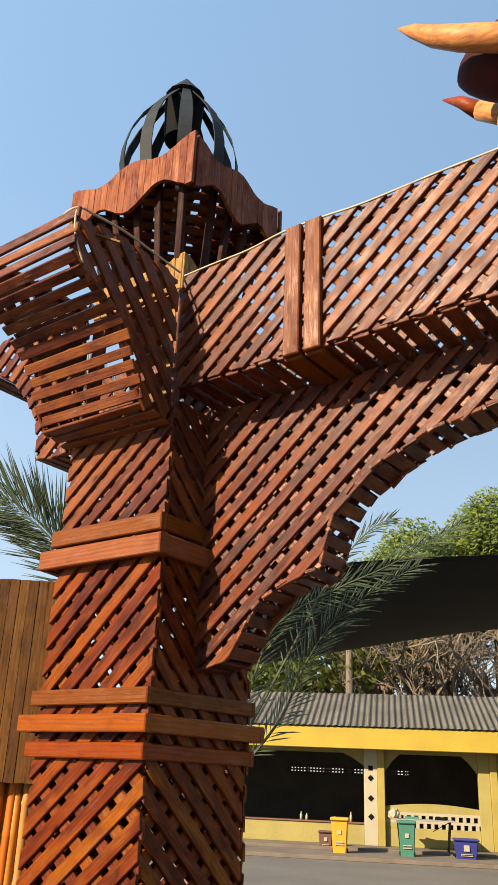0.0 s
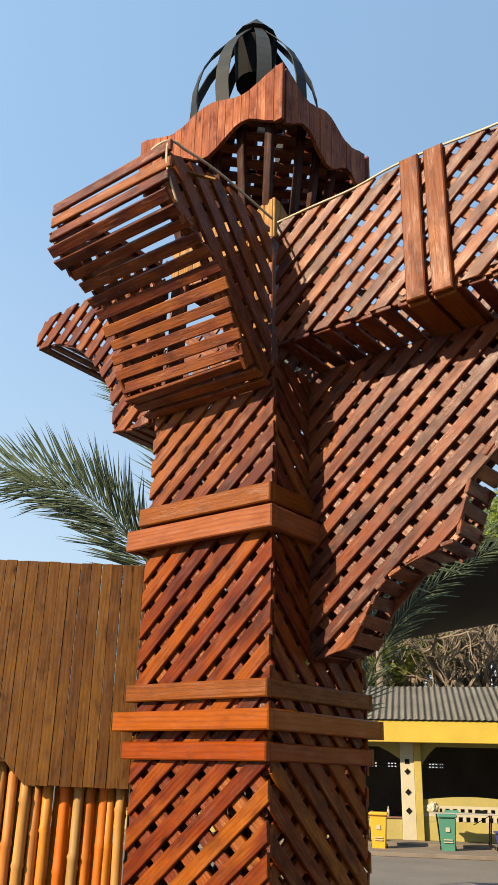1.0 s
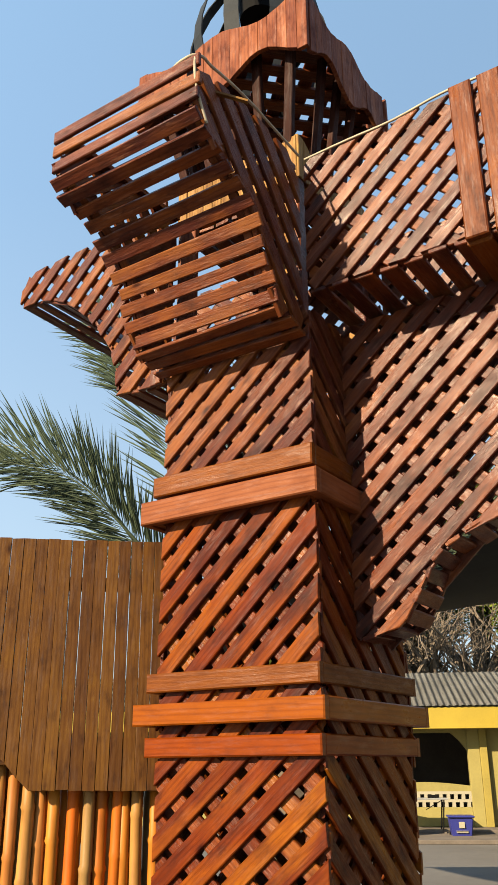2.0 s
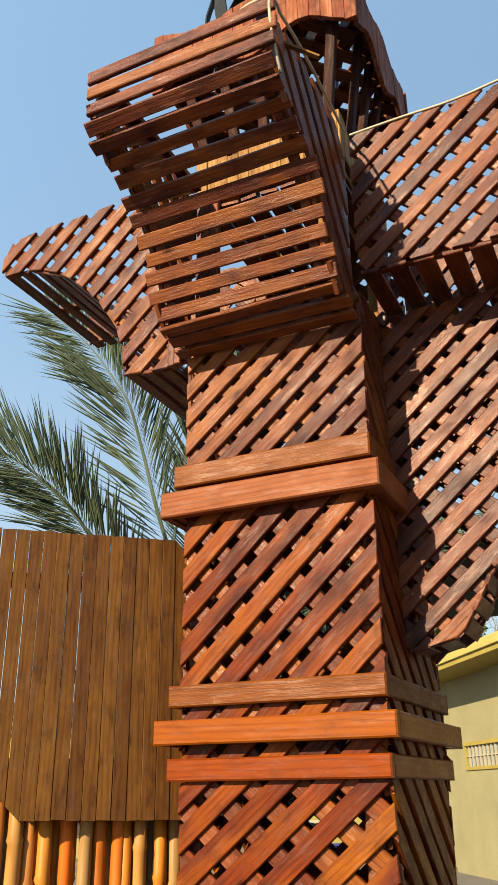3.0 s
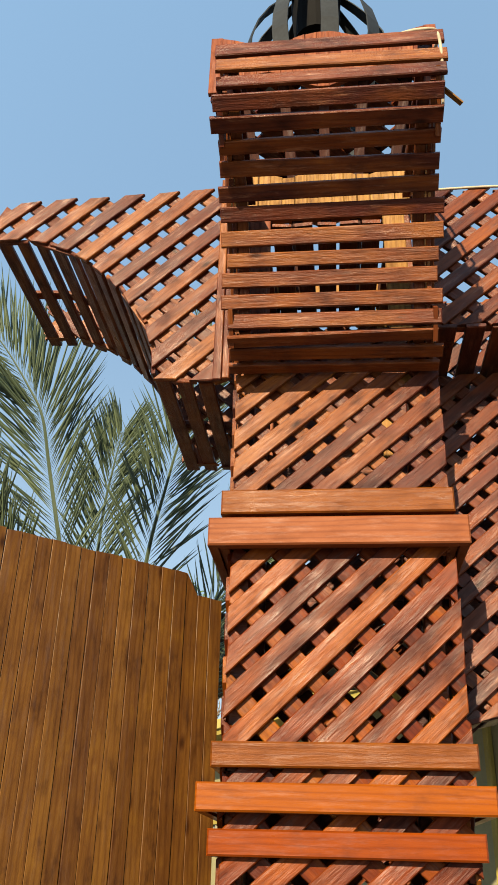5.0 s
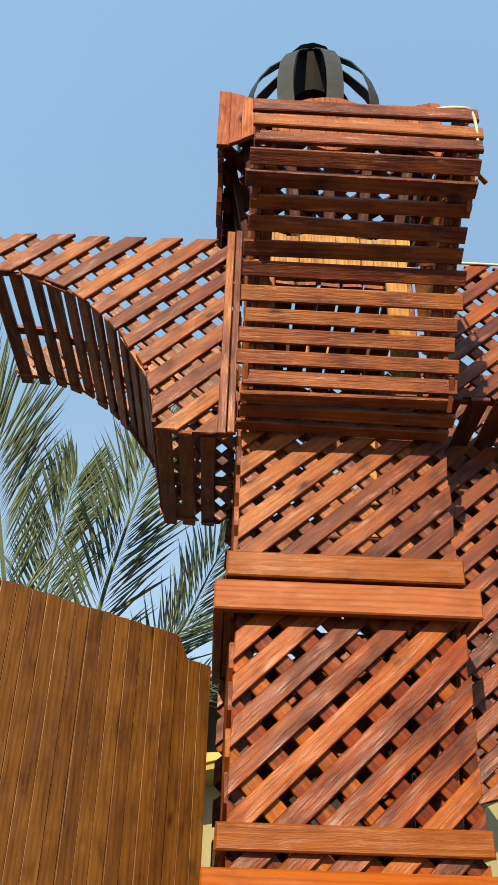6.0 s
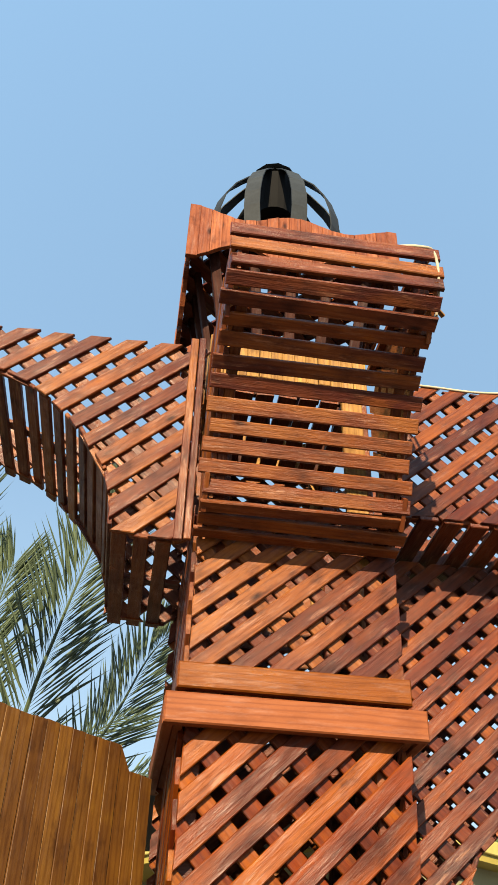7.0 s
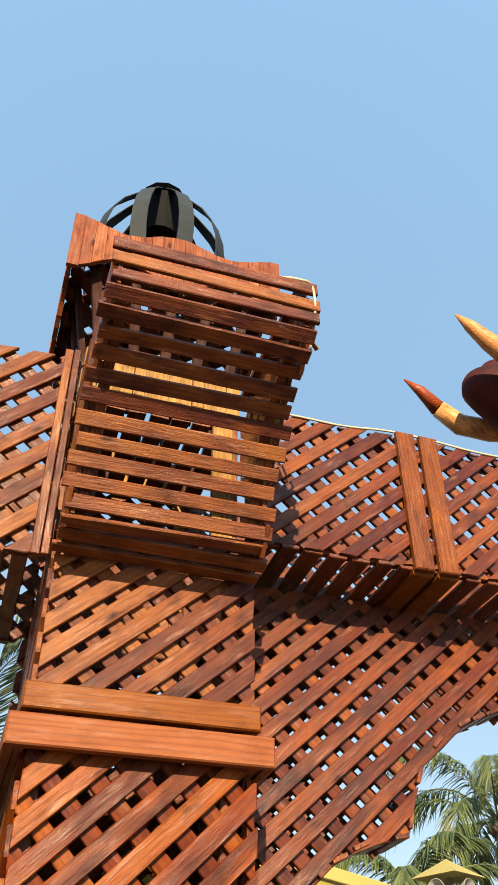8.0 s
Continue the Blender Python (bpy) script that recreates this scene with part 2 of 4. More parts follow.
def board(parent, name, p0, p1, out, w, t, mat, c=0.0025, label="", swing=0.0):
    """A straight board from p0 to p1, w wide, whose back lies on that line and whose face looks towards out."""
    p0, p1, out = Vector(p0), Vector(p1), Vector(out).normalized()
    d = (p1 - p0).normalized()
    side = out.cross(d).normalized()
    out = d.cross(side)
    h = (p1 - p0).length / 2
    quad = [(-h, -w / 2), (h, -w / 2), (h, w / 2), (-h, w / 2)]
    m = axes((p0 + p1) / 2, d, side, out) @ pose(0, 0, 0, 0, 0, swing)
    return mesh_part(name, *slab(quad, t, c), mat, parent, m, label)


def box(bm, cx, cy, cz, sx, sy, sz, m=None):
    r = bmesh.ops.create_cube(bm, size=1.0)["verts"]
    bmesh.ops.scale(bm, vec=(sx, sy, sz), verts=r)
    bmesh.ops.translate(bm, vec=(cx, cy, cz), verts=r)
    if m is not None:
        bmesh.ops.transform(bm, matrix=m, verts=r)
    return r


def box_part(name, parent, mat, c, s, bevel=0.01, label="", m=None):
    bm = bmesh.new()
    box(bm, *c, *s)
    if bevel:
        bmesh.ops.bevel(bm, geom=bm.edges[:], offset=bevel, segments=1, affect="EDGES")
    return part(name, bm, mat, parent, label, m)


def tube(bm, pts, radii, sides=8, cap=True):
    """A round tapering rod through the points."""
    rings = []
    for i, p in enumerate(pts):
        d = (Vector(pts[min(i + 1, len(pts) - 1)]) - Vector(pts[max(i - 1, 0)])).normalized()
        x = d.orthogonal().normalized() if i == 0 else (rings_x - d * rings_x.dot(d)).normalized()
        rings_x = x
        y = d.cross(x)
        r = radii[i] if isinstance(radii, (list, tuple)) else radii
        rings.append([bm.verts.new(Vector(p) + (x * math.cos(2 * math.pi * k / sides) + y * math.sin(2 * math.pi * k / sides)) * r) for k in range(sides)])
    for a, b in zip(rings, rings[1:]):
        for k in range(sides):
            bm.faces.new((a[k], a[(k + 1) % sides], b[(k + 1) % sides], b[k]))
    if cap:
        bm.faces.new(list(reversed(rings[0])))
        bm.faces.new(rings[-1])


# ---- gate pillar ----
H = 0.262            # half width of the pillar's frame
PITCH, SLAT_W, SLAT_T = 0.084, 0.0525, 0.012
FACES = {"front": ((0, -1), (1, 0)), "right": ((1, 0), (0, 1)), "back": ((0, 1), (-1, 0)), "left": ((-1, 0), (0, -1))}

# inner slats of the front's two upper zones: angle, pitch, width, thickness, depth, start
INNER = {13: (-46, 0.0785, 0.046, SLAT_T, 0.0, 0.0366), 15: (-44, 0.0710, 0.0435, SLAT_T, 0.0, 0.0223)}
pillar = thing("gate_pillar", label="square gate pillar of glossy red-brown diagonal wooden lattice slats", category="gate pillar")
for sx in (-1, 1):
    for sy in (-1, 1):
        box_part("corner_post", pillar, RED_WOOD, (sx * (H - 0.03), sy * (H - 0.03), 1.74), (0.045, 0.045, 3.48), 0.004)
for i, (nrm, run) in enumerate(FACES.values()):
    n3, u3 = Vector((*nrm, 0)), Vector((*run, 0))
    rail = board(pillar, "frame_rail", n3 * (H - 0.02) - u3 * H + Vector((0, 0, 2.80)), n3 * (H - 0.02) + u3 * H + Vector((0, 0, 2.80)), n3, 0.05, 0.018, RED_WOOD)
    e = H + (0.026 if nrm[1] else 0.001)
    crest = 3.46 if nrm[1] > 0 else 2.96
    # zones between the bands: bottom, top, wood, angle, pitch and start of the outer slats of the front
    for z0, z1, mat, ang, pitch, start, sd in ((0.02, 1.70, VARNISHED, 39.5, 0.0752, 1.183, 11), (1.702, 2.37, VARNISHED, 43, 0.0718, 1.685, 13), (2.372, crest, WEATHERED, 40.7, 0.0659, 2.0447, 15)):
        e0, e1 = (0.258, 0.292) if i == 0 else (e, e)
        outline = [(-e0, z0), (e1, z0), (e1, z1), (-e0, z1)]
        if i == 1:
            ang = -ang - 1
        plane = n3 * (H - 0.02 if i == 3 else H)
        lattice(pillar, plane, u3, (0, 0, 1), outline, *(INNER[sd] if i == 0 and sd in INNER else (-40 if ang > 0 else 38, PITCH * 0.95, 0.0490, SLAT_T, 0.0, 0.02)), mat, seed=sd + i)
        lattice(pillar, plane, u3, (0, 0, 1), outline, ang, pitch, min(0.0475, pitch * 0.655), SLAT_T, 0.0135, start if i == 0 else 0.03, mat, seed=sd + 10 + i)

top_deck = [(-0.235, -0.235), (0.235, -0.235), (0.235, 0.235), (-0.235, 0.235)]
lattice(pillar, (0, 0, 3.425), (1, 0, 0), (0, 1, 0), top_deck, 90, 0.07, 0.058, 0.014, 0.0, 0.0, RED_WOOD, "deck_slat", seed=19)

# bands round the pillar: bottom, top, how far they stand out, wood
BANDS = ((1.654, 1.707, 0.022, RED_BAND), (1.738, 1.797, 0.048, BAND_WOOD), (1.830, 1.884, 0.022, BROWN_BAND), (2.335, 2.408, 0.048, PINK_BAND), (2.428, 2.493, 0.022, BROWN_BAND))
for z0, z1, stand, mat in BANDS:
    band = thing("trim_band", (0.0085, 0, 0), label="flat stained board band nailed round the lattice pillar", category="trim band", group="bands round the pillar")
    for nrm, run in FACES.values():
        n3, u3 = Vector((*nrm, 0)), Vector((*run, 0))
        deep = H + 0.0265 + stand               # half depth of the band, and its half width across the front
        wide = deep - 0.0185
        r, side = (deep, wide) if nrm[1] else (wide, deep)
        end = side - (0.001 if nrm[1] else stand if stand < 0.03 else 0.024)
        back = r - (0.022 if stand < 0.03 else 0.024)
        mid = Vector((0, 0, (z0 + z1) / 2))
        board(band, "board", n3 * back - u3 * end + mid, n3 * back + u3 * end + mid, n3, z1 - z0, r - back, mat, 0.004)
        if stand > 0.03:
            inner = side - 0.025 - (0 if nrm[1] else 0.0255)
            board(band, "packing_strip", n3 * (back - 0.025) - u3 * inner + mid, n3 * (back - 0.025) + u3 * inner + mid, n3, z1 - z0 - 0.012, 0.0245, mat, 0.003)


# ---- brackets ----
def curve_boards(parent, prof, across, lo, hi, pitch, w, t, mat, name, seed, flip=1, places=()):
    """Boards along a profile of (reach, z) points, at an even pitch or at the given lengths along it; across: the axis along which each board runs."""
    rnd = random.Random(seed)
    pts = [Vector(p) for p in prof]
    lens = [0.0]
    for a, b in zip(pts, pts[1:]):
        lens.append(lens[-1] + (b - a).length)
    if not places:
        s = w / 2 + 0.002
        while s < lens[-1]:
            places = (*places, s)
            s += pitch * rnd.uniform(0.96, 1.05)
    for s in places:
        i = max(j for j in range(len(pts) - 1) if lens[j] <= s)
        d = (pts[i + 1] - pts[i]).normalized()
        c = pts[i] + d * (s - lens[i])
        out2 = Vector((-d.y, d.x)) * flip
        e0, e1 = lo + rnd.uniform(-0.012, 0.008), hi + rnd.uniform(-0.008, 0.012)
        tilt = rnd.uniform(-0.004, 0.004)
        if across == "x":
            board(parent, name, (e0, c.x, c.y - tilt), (e1, c.x, c.y + tilt), (0, out2.x, out2.y), w * rnd.uniform(0.92, 1.06), t, mat)
        else:
            board(parent, name, (c.x, e0, c.y - tilt), (c.x, e1, c.y + tilt), (out2.x, 0, out2.y), w * rnd.uniform(0.92, 1.06), t, mat)


TOP = 3.49
bracket = thing("front_bracket", label="curved corbel bracket of dark red-brown slats on the gate pillar", category="bracket")
FRONT = [(-0.845, 3.47), (-0.848, 3.30), (-0.80, 3.265), (-0.72, 3.24), (-0.63, 3.19), (-0.555, 3.115), (-0.505, 3.03), (-0.465, 2.95), (-0.44, 2.885), (-0.35, 2.858), (-0.285, 2.85)]
curve_boards(bracket, FRONT, "x", -0.270, 0.287, 0.0615, 0.0395, 0.012, WEATHERED, "slat", 5, -1, (0.014, 0.075, 0.131, 0.187, 0.237, 0.294, 0.354, 0.413, 0.468, 0.532, 0.590, 0.642, 0.699, 0.753, 0.800, 0.850, 0.905))
side_poly = [(y, z) for y, z in FRONT[1:]] + [(-0.285, 3.50), (-0.60, 3.50), (-0.835, 3.455)]
for sx in (-1, 1):
    for off, ang, sd in ((0.0, 42, 31), (0.0135, -48, 33)):
        if sx > 0:
            lattice(bracket, (0.252, 0, 0), (0, 1, 0), (0, 0, 1), side_poly, ang, PITCH, SLAT_W, SLAT_T, off, 0.03, WEATHERED, seed=sd)
        else:
            lattice(bracket, (-0.236, 0, 0), (0, -1, 0), (0, 0, 1), [(-y, z) for y, z in side_poly], -ang, PITCH, SLAT_W, SLAT_T, off, 0.03, WEATHERED, seed=sd + 1)
    for a, b in zip(FRONT[1:], FRONT[2:]):
        board(bracket, "rib", (sx * 0.228 + 0.007, a[0] + 0.012, a[1] + 0.014), (sx * 0.228 + 0.007, b[0] + 0.012, b[1] + 0.014), (0, -0.5, -1), 0.03, 0.012, WEATHERED)

arm = thing("side_bracket", label="curved side bracket with lattice face and slatted soffit on the pillar", category="bracket")
SIDE = [(-1.045, 3.395), (-0.91, 3.39), (-0.80, 3.345), (-0.72, 3.29), (-0.61, 3.18), (-0.53, 3.06), (-0.495, 2.95), (-0.492, 2.862), (-0.29, 2.85)]
arm_poly = [(x - 0.010, z - 0.012) for x, z in SIDE[:-1]] + [(-0.270, 2.838), (-0.270, 3.555), (-1.055, 3.535)]
for sy in (-1, 1):
    for off, ang, sd in ((0.0, -42, 41), (0.0135, 43.5, 43)):
        if sy < 0:
            lattice(arm, (0, -0.255, 0), (1, 0, 0), (0, 0, 1), arm_poly, ang, 0.0755, 0.0445, SLAT_T, off, 2.689 if ang > 0 else 0.03, WEATHERED, seed=sd)
        else:
            lattice(arm, (0, 0.255, 0), (-1, 0, 0), (0, 0, 1), [(-x, z) for x, z in arm_poly], -ang, 0.0755, 0.0445, SLAT_T, off, 0.03, WEATHERED, seed=sd + 1)
curve_boards(arm, SIDE, "y", -0.266, 0.305, 0.0605, 0.041, 0.012, WEATHERED, "soffit_slat", 6, -1)

for a, b in zip(SIDE[:-1], SIDE[1:]):
    board(arm, "soffit_batten", (a[0] + 0.006, 0.04, a[1] + 0.012), (b[0] + 0.006, 0.04, b[1] + 0.012), (0.5, 0, 1), 0.035, 0.014, WEATHERED)
for x, w, y in ((-0.312, 0.024, -0.2835), (-0.287, 0.020, -0.2895)):
    board(arm, "upright_board", (x, y, 2.835), (x, y, 3.575), (0, -1, 0), w, 0.014, WEATHERED, 0.002)

# ---- beam and arch ----
BEAM_END = 2.7
beam = thing("gate_beam", label="deep box beam of red-brown lattice slats over the gate opening", category="gate beam")
beam_poly = [(0.294, 2.997), (BEAM_END, 2.997), (BEAM_END, 3.522), (0.294, 3.501)]
for sy in (-1, 1):
    for off, ang, sd in ((0.0, -44, 51), (0.0135, 41, 53)):
        if sy < 0:
            lattice(beam, (0, -0.262, 0), (1, 0, 0), (0, 0, 1), beam_poly, ang, 0.0666, 0.0395, SLAT_T, off, 1.6060 if ang > 0 else 0.03, RED_WOOD, seed=sd)
        else:
            lattice(beam, (0, 0.282, 0), (-1, 0, 0), (0, 0, 1), [(-x, z) for x, z in beam_poly], ang, 0.069, 0.0455, SLAT_T, off, 0.03, RED_WOOD, seed=sd + 1)
curve_boards(beam, [(0.30, 2.997), (BEAM_END, 2.997)], "y", -0.28, 0.30, 0.078, 0.056, 0.012, RED_WOOD, "soffit_slat", 7, -1)
for x in (0.838, 0.924):
    board(beam, "upright_board", (x, -0.2885, 2.977), (x, -0.2885, 3.512), (0, -1, 0), 0.066, 0.02, RUST_BAND, 0.004)
for x in (0.838, 0.924):
    board(beam, "underside_board", (x, -0.287, 2.982), (x, 0.30, 2.982), (0, 0, -1), 0.07, 0.016, BROWN_BAND, 0.004)
board(beam, "lower_rail", (0.30, -0.24, 3.02), (BEAM_END, -0.24, 3.02), (0, -1, 0), 0.035, 0.02, RED_WOOD)
board(beam, "upper_rail", (0.30, -0.24, 3.47), (BEAM_END, -0.24, 3.47), (0, -1, 0), 0.035, 0.02, RED_WOOD)

arch = thing("gate_arch", label="cusped arch panel of red-brown lattice below the gate beam", category="arch")
EDGE = [(0.315, 1.955), (0.44, 1.985), (0.49, 2.06), (0.53, 2.14), (0.60, 2.20), (0.70, 2.245), (0.815, 2.266), (0.838, 2.36), (0.878, 2.46), (0.96, 2.55), (1.07, 2.615), (1.23, 2.685), (1.46, 2.73), (1.80, 2.76), (BEAM_END, 2.76)]
arch_poly = [(x - 0.004, z + 0.007) for x, z in EDGE] + [(BEAM_END, 2.975), (0.285, 2.975), (0.285, 1.955)]
for sy in (-1, 1):
    for off, ang, sd in ((0.0, -42, 61), (0.0135, 41, 63)):
        if sy < 0:
            lattice(arch, (0, -0.04, 0), (1, 0, 0), (0, 0, 1), arch_poly, ang, 0.0668, 0.0405, SLAT_T, off, 1.3715 if ang > 0 else 0.03, RED_WOOD, seed=sd)
        else:
            lattice(arch, (0, 0.075, 0), (-1, 0, 0), (0, 0, 1), [(-x, z) for x, z in arch_poly], ang, 0.0677, 0.0450, SLAT_T, off, 0.03, RED_WOOD, seed=sd + 1)
curve_boards(arch, [(x - 0.010, z + 0.017) for x, z in EDGE], "y", -0.060, 0.095, 0.064, 0.045, 0.013, RED_WOOD, "soffit_slat", 8, -1)

# ---- crown ----
crown = thing("tower_crown", label="square crown of scalloped vertical red-brown planks on slender posts", category="tower crown")
R = 0.355            # half width; half depth and middle follow
RY, CY = 0.312, -0.045


def crown_outline(half):
    """A plank skirt that peaks at its corners and its middle, along both its edges."""
    top, low = [], []
    for i in range(33):
        s = -1 + i / 16
        a = abs(s)
        swing = 0.5 + 0.5 * math.cos(2 * math.pi * a)
        top.append((s * half, 4.102 + 0.048 * swing))
        low.append((s * half, 3.968 - 0.088 * swing))
    return low + top[::-1]


for i, (nrm, run) in enumerate(FACES.values()):
    n3, u3 = Vector((*nrm, 0)), Vector((*run, 0))
    reach = RY if nrm[1] else R
    lattice(crown, n3 * reach + Vector((0, CY, 0)), u3, (0, 0, 1), crown_outline((R if nrm[1] else RY) + (0.0155 if nrm[1] else -0.0005)), 90, 0.0395, 0.0390, 0.016, 0.0, 0.0, CROWN_WOOD, "plank", 0.0012, 71 + i, 0.1, 0.01, 0.0012)
deck = [(-R, CY - RY), (R, CY - RY), (R, CY + RY), (-R, CY + RY)]
lattice(crown, (0, 0, 4.02), (1, 0, 0), (0, 1, 0), deck, 45, 0.085, 0.051, 0.012, 0.0, 0.0, RED_WOOD, "deck_slat", seed=81)
lattice(crown, (0, 0, 4.02), (1, 0, 0), (0, 1, 0), deck, -45, 0.085, 0.051, 0.012, 0.0135, 0.0, RED_WOOD, "deck_slat", seed=82)

dome = thing("dome_cage", (-0.022, -0.04, 4.04), label="open onion dome of curved dark steel strips with pointed cap", category="dome")
PROFILE = [(0.235, 0.0), (0.27, 0.12), (0.29, 0.25), (0.286, 0.34), (0.262, 0.45), (0.216, 0.555), (0.155, 0.65), (0.10, 0.725), (0.066, 0.775)]
for k in range(10):
    bm = bmesh.new()
    rows = []
    for r, z in PROFILE:
        w = 0.031 if z < 0.55 else 0.031 * (0.45 + 0.55 * r / 0.26)
        rows.append([bm.verts.new((r - dx, s * w, z)) for dx, s in ((0, -1), (0, 1), (0.005, 1), (0.005, -1))])
    for a, b in zip(rows, rows[1:]):
        for j in range(4):
            bm.faces.new((a[j], a[(j + 1) % 4], b[(j + 1) % 4], b[j]))
    bm.faces.new(rows[0][::-1])
    bm.faces.new(rows[-1])
    part("strip", bm, STEEL, dome, m=pose(0, 0, 0, 0, 0, 36 * k + 280))
bm = bmesh.new()
bmesh.ops.create_cone(bm, cap_ends=True, segments=12, radius1=0.10, radius2=0.004, depth=0.13, matrix=pose(0, 0, 0.83))
part("cap", bm, STEEL, dome, "pointed sheet steel cap")

# ---- fence ----
FDIR = Vector((math.cos(radians(42)), math.sin(radians(42)), 0))
FN = Vector((math.sin(radians(42)), -math.cos(radians(42)), 0))
FORG = Vector((-0.638, -0.309, 0))
fence = thing("plank_fence", label="screen of narrow upright brown-stained wooden planks", category="fence")
fence_poly = [(0.4275, 1.56), (0.4275, 2.29), (0.3475, 2.29), (0.3475, 2.345), (-1.3, 2.345), (-1.3, 2.0), (-0.35, 1.80), (-0.16, 1.655), (-0.08, 1.565)]
lattice(fence, FORG - FN * 0.014, FDIR, (0, 0, 1), fence_poly, 90, 0.0395, 0.0382, 0.014, 0.0, 0.012, FENCE_WOOD, "plank", 0.002, 91, 0.08, 0.015, 0.001)

# ---- the crown's inner drum and posts ----
drum = thing("plank_drum", label="low square drum of pale raw planks inside the pillar top", category="plank drum")
DR = 0.245
drum_top = [(-1 + k / 8, 3.605 + 0.045 * (0.5 + 0.5 * math.cos(math.pi * (1 + (-1 + k / 8) * 1.0) * 2))) for k in range(17)]
drum_poly = [(-DR, 3.475), (DR, 3.475)] + [(a * DR, z) for a, z in drum_top][::-1]
for i, (nrm, run) in enumerate(FACES.values()):
    n3, u3 = Vector((*nrm, 0)), Vector((*run, 0))
    lattice(drum, n3 * DR, u3, (0, 0, 1), drum_poly, 90, 0.039, 0.0382, 0.014, 0.0, 0.0, PALE_WOOD, "plank", 0.003, 101 + i, 0.2)
    board(drum, "ledger", n3 * (DR - 0.03) - u3 * (DR - 0.05) + Vector((0, 0, 3.475)), n3 * (DR - 0.03) + u3 * (DR - 0.05) + Vector((0, 0, 3.475)), n3, 0.04, 0.028, PALE_WOOD)
    for j, s in enumerate((-0.93, -0.45, 0.0, 0.45, 0.93)):
        if i % 2 and abs(s) > 0.9:
            continue
        foot = n3 * (DR - 0.045) + u3 * (DR - 0.045) * s + Vector((0, 0, 3.44))
        head = n3 * ((RY if nrm[1] else R) - 0.045) + u3 * ((R if nrm[1] else RY) - 0.05) * s + Vector((0, CY, 4.018))
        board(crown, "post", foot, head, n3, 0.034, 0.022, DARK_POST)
for sx in (-1, 1):
    for sy in (-1, 1):
        board(pillar, "stud", (sx * 0.205, sy * 0.238, 2.80), (sx * 0.205, sy * 0.238, 3.46), (0, sy, 0), 0.065, 0.02, PALE_WOOD if sx > 0 else CROWN_WOOD)
for x in (-0.235, 0.25):
    board(bracket, "top_rail", (x, -0.83, 3.44), (x, -0.29, 3.47), (0, 0, 1), 0.035, 0.02, RED_WOOD)

# spot lamps and the round sheet inside the dome
for k, (a, r) in enumerate(((205, 0.17), (330, 0.2), (95, 0.18))):
    lampbox = thing("spot_lamp", (r * math.cos(radians(a)) - 0.03, r * math.sin(radians(a)) - 0.03, 4.0455), a, label="small black round spot lamp standing inside the dome", category="spot lamp", group="lamps in the dome")
    bm = bmesh.new()
    bmesh.ops.create_cone(bm, cap_ends=True, segments=16, radius1=0.05, radius2=0.065, depth=0.07, matrix=pose(0, 0, 0.10, 0, 55, 0))
    part("head", bm, BLACK, lampbox)
    box_part("foot", lampbox, BLACK, (0, 0, 0.03), (0.05, 0.05, 0.06), 0.004)
bm = bmesh.new()
bmesh.ops.create_cone(bm, cap_ends=True, segments=20, radius1=0.085, radius2=0.10, depth=0.22, matrix=pose(0, 0, 0.60))
part("inner_drum", bm, BLACK, dome, "black closed drum under the cap")
bm = bmesh.new()
tube(bm, [(0, 0, 0), (0, 0, 0.495)], 0.02, 8)
part("mast", bm, BLACK, dome)

# ---- rope light ----
def rope(pts, r, label):
    cu = bpy.data.curves.new("rope_light", "CURVE")
    cu.dimensions, cu.bevel_depth, cu.bevel_resolution, cu.resolution_u = "3D", r, 2, 4
    sp = cu.splines.new("BEZIER")
    sp.bezier_points.add(len(pts) - 1)
    for bp, p in zip(sp.bezier_points, pts):
        bp.co = p
        bp.handle_left_type = bp.handle_right_type = "AUTO"
    cu.materials.append(ROPE)
    return tagged(new("rope_light", cu), label, "rope light", "rope lights")


rr = random.Random(4)
rope([(0.30 + 0.16 * k, -0.288 - 0.003 * (k % 2), 3.498 + 0.0013 * k + rr.uniform(-0.002, 0.002) + (0.016 if k in (3, 4) else 0)) for k in range(16)], 0.004, "thin pale rope light lying along the beam top")
rope([(0.285, -0.30, 3.512), (0.284, -0.45, 3.515), (0.283, -0.62, 3.516), (0.281, -0.78, 3.496), (0.279, -0.848, 3.482), (0.24, -0.855, 3.482), (0.19, -0.84, 3.49), (0.16, -0.82, 3.502)], 0.0045, "thin pale rope light along the bracket top edge")
rope([(0.279, -0.852, 3.475), (0.281, -0.858, 3.44), (0.283, -0.848, 3.36), (0.283, -0.80, 3.275)], 0.004, "thin pale cable hanging down the bracket corner")
batten = thing("loose_batten", label="short pale wooden stick jutting from the bracket", category="stick")
board(batten, "stick", (0.20, -0.80, 3.455), (0.35, -0.70, 3.39), (0, 0, 1), 0.012, 0.008, PALE_WOOD, 0.001)

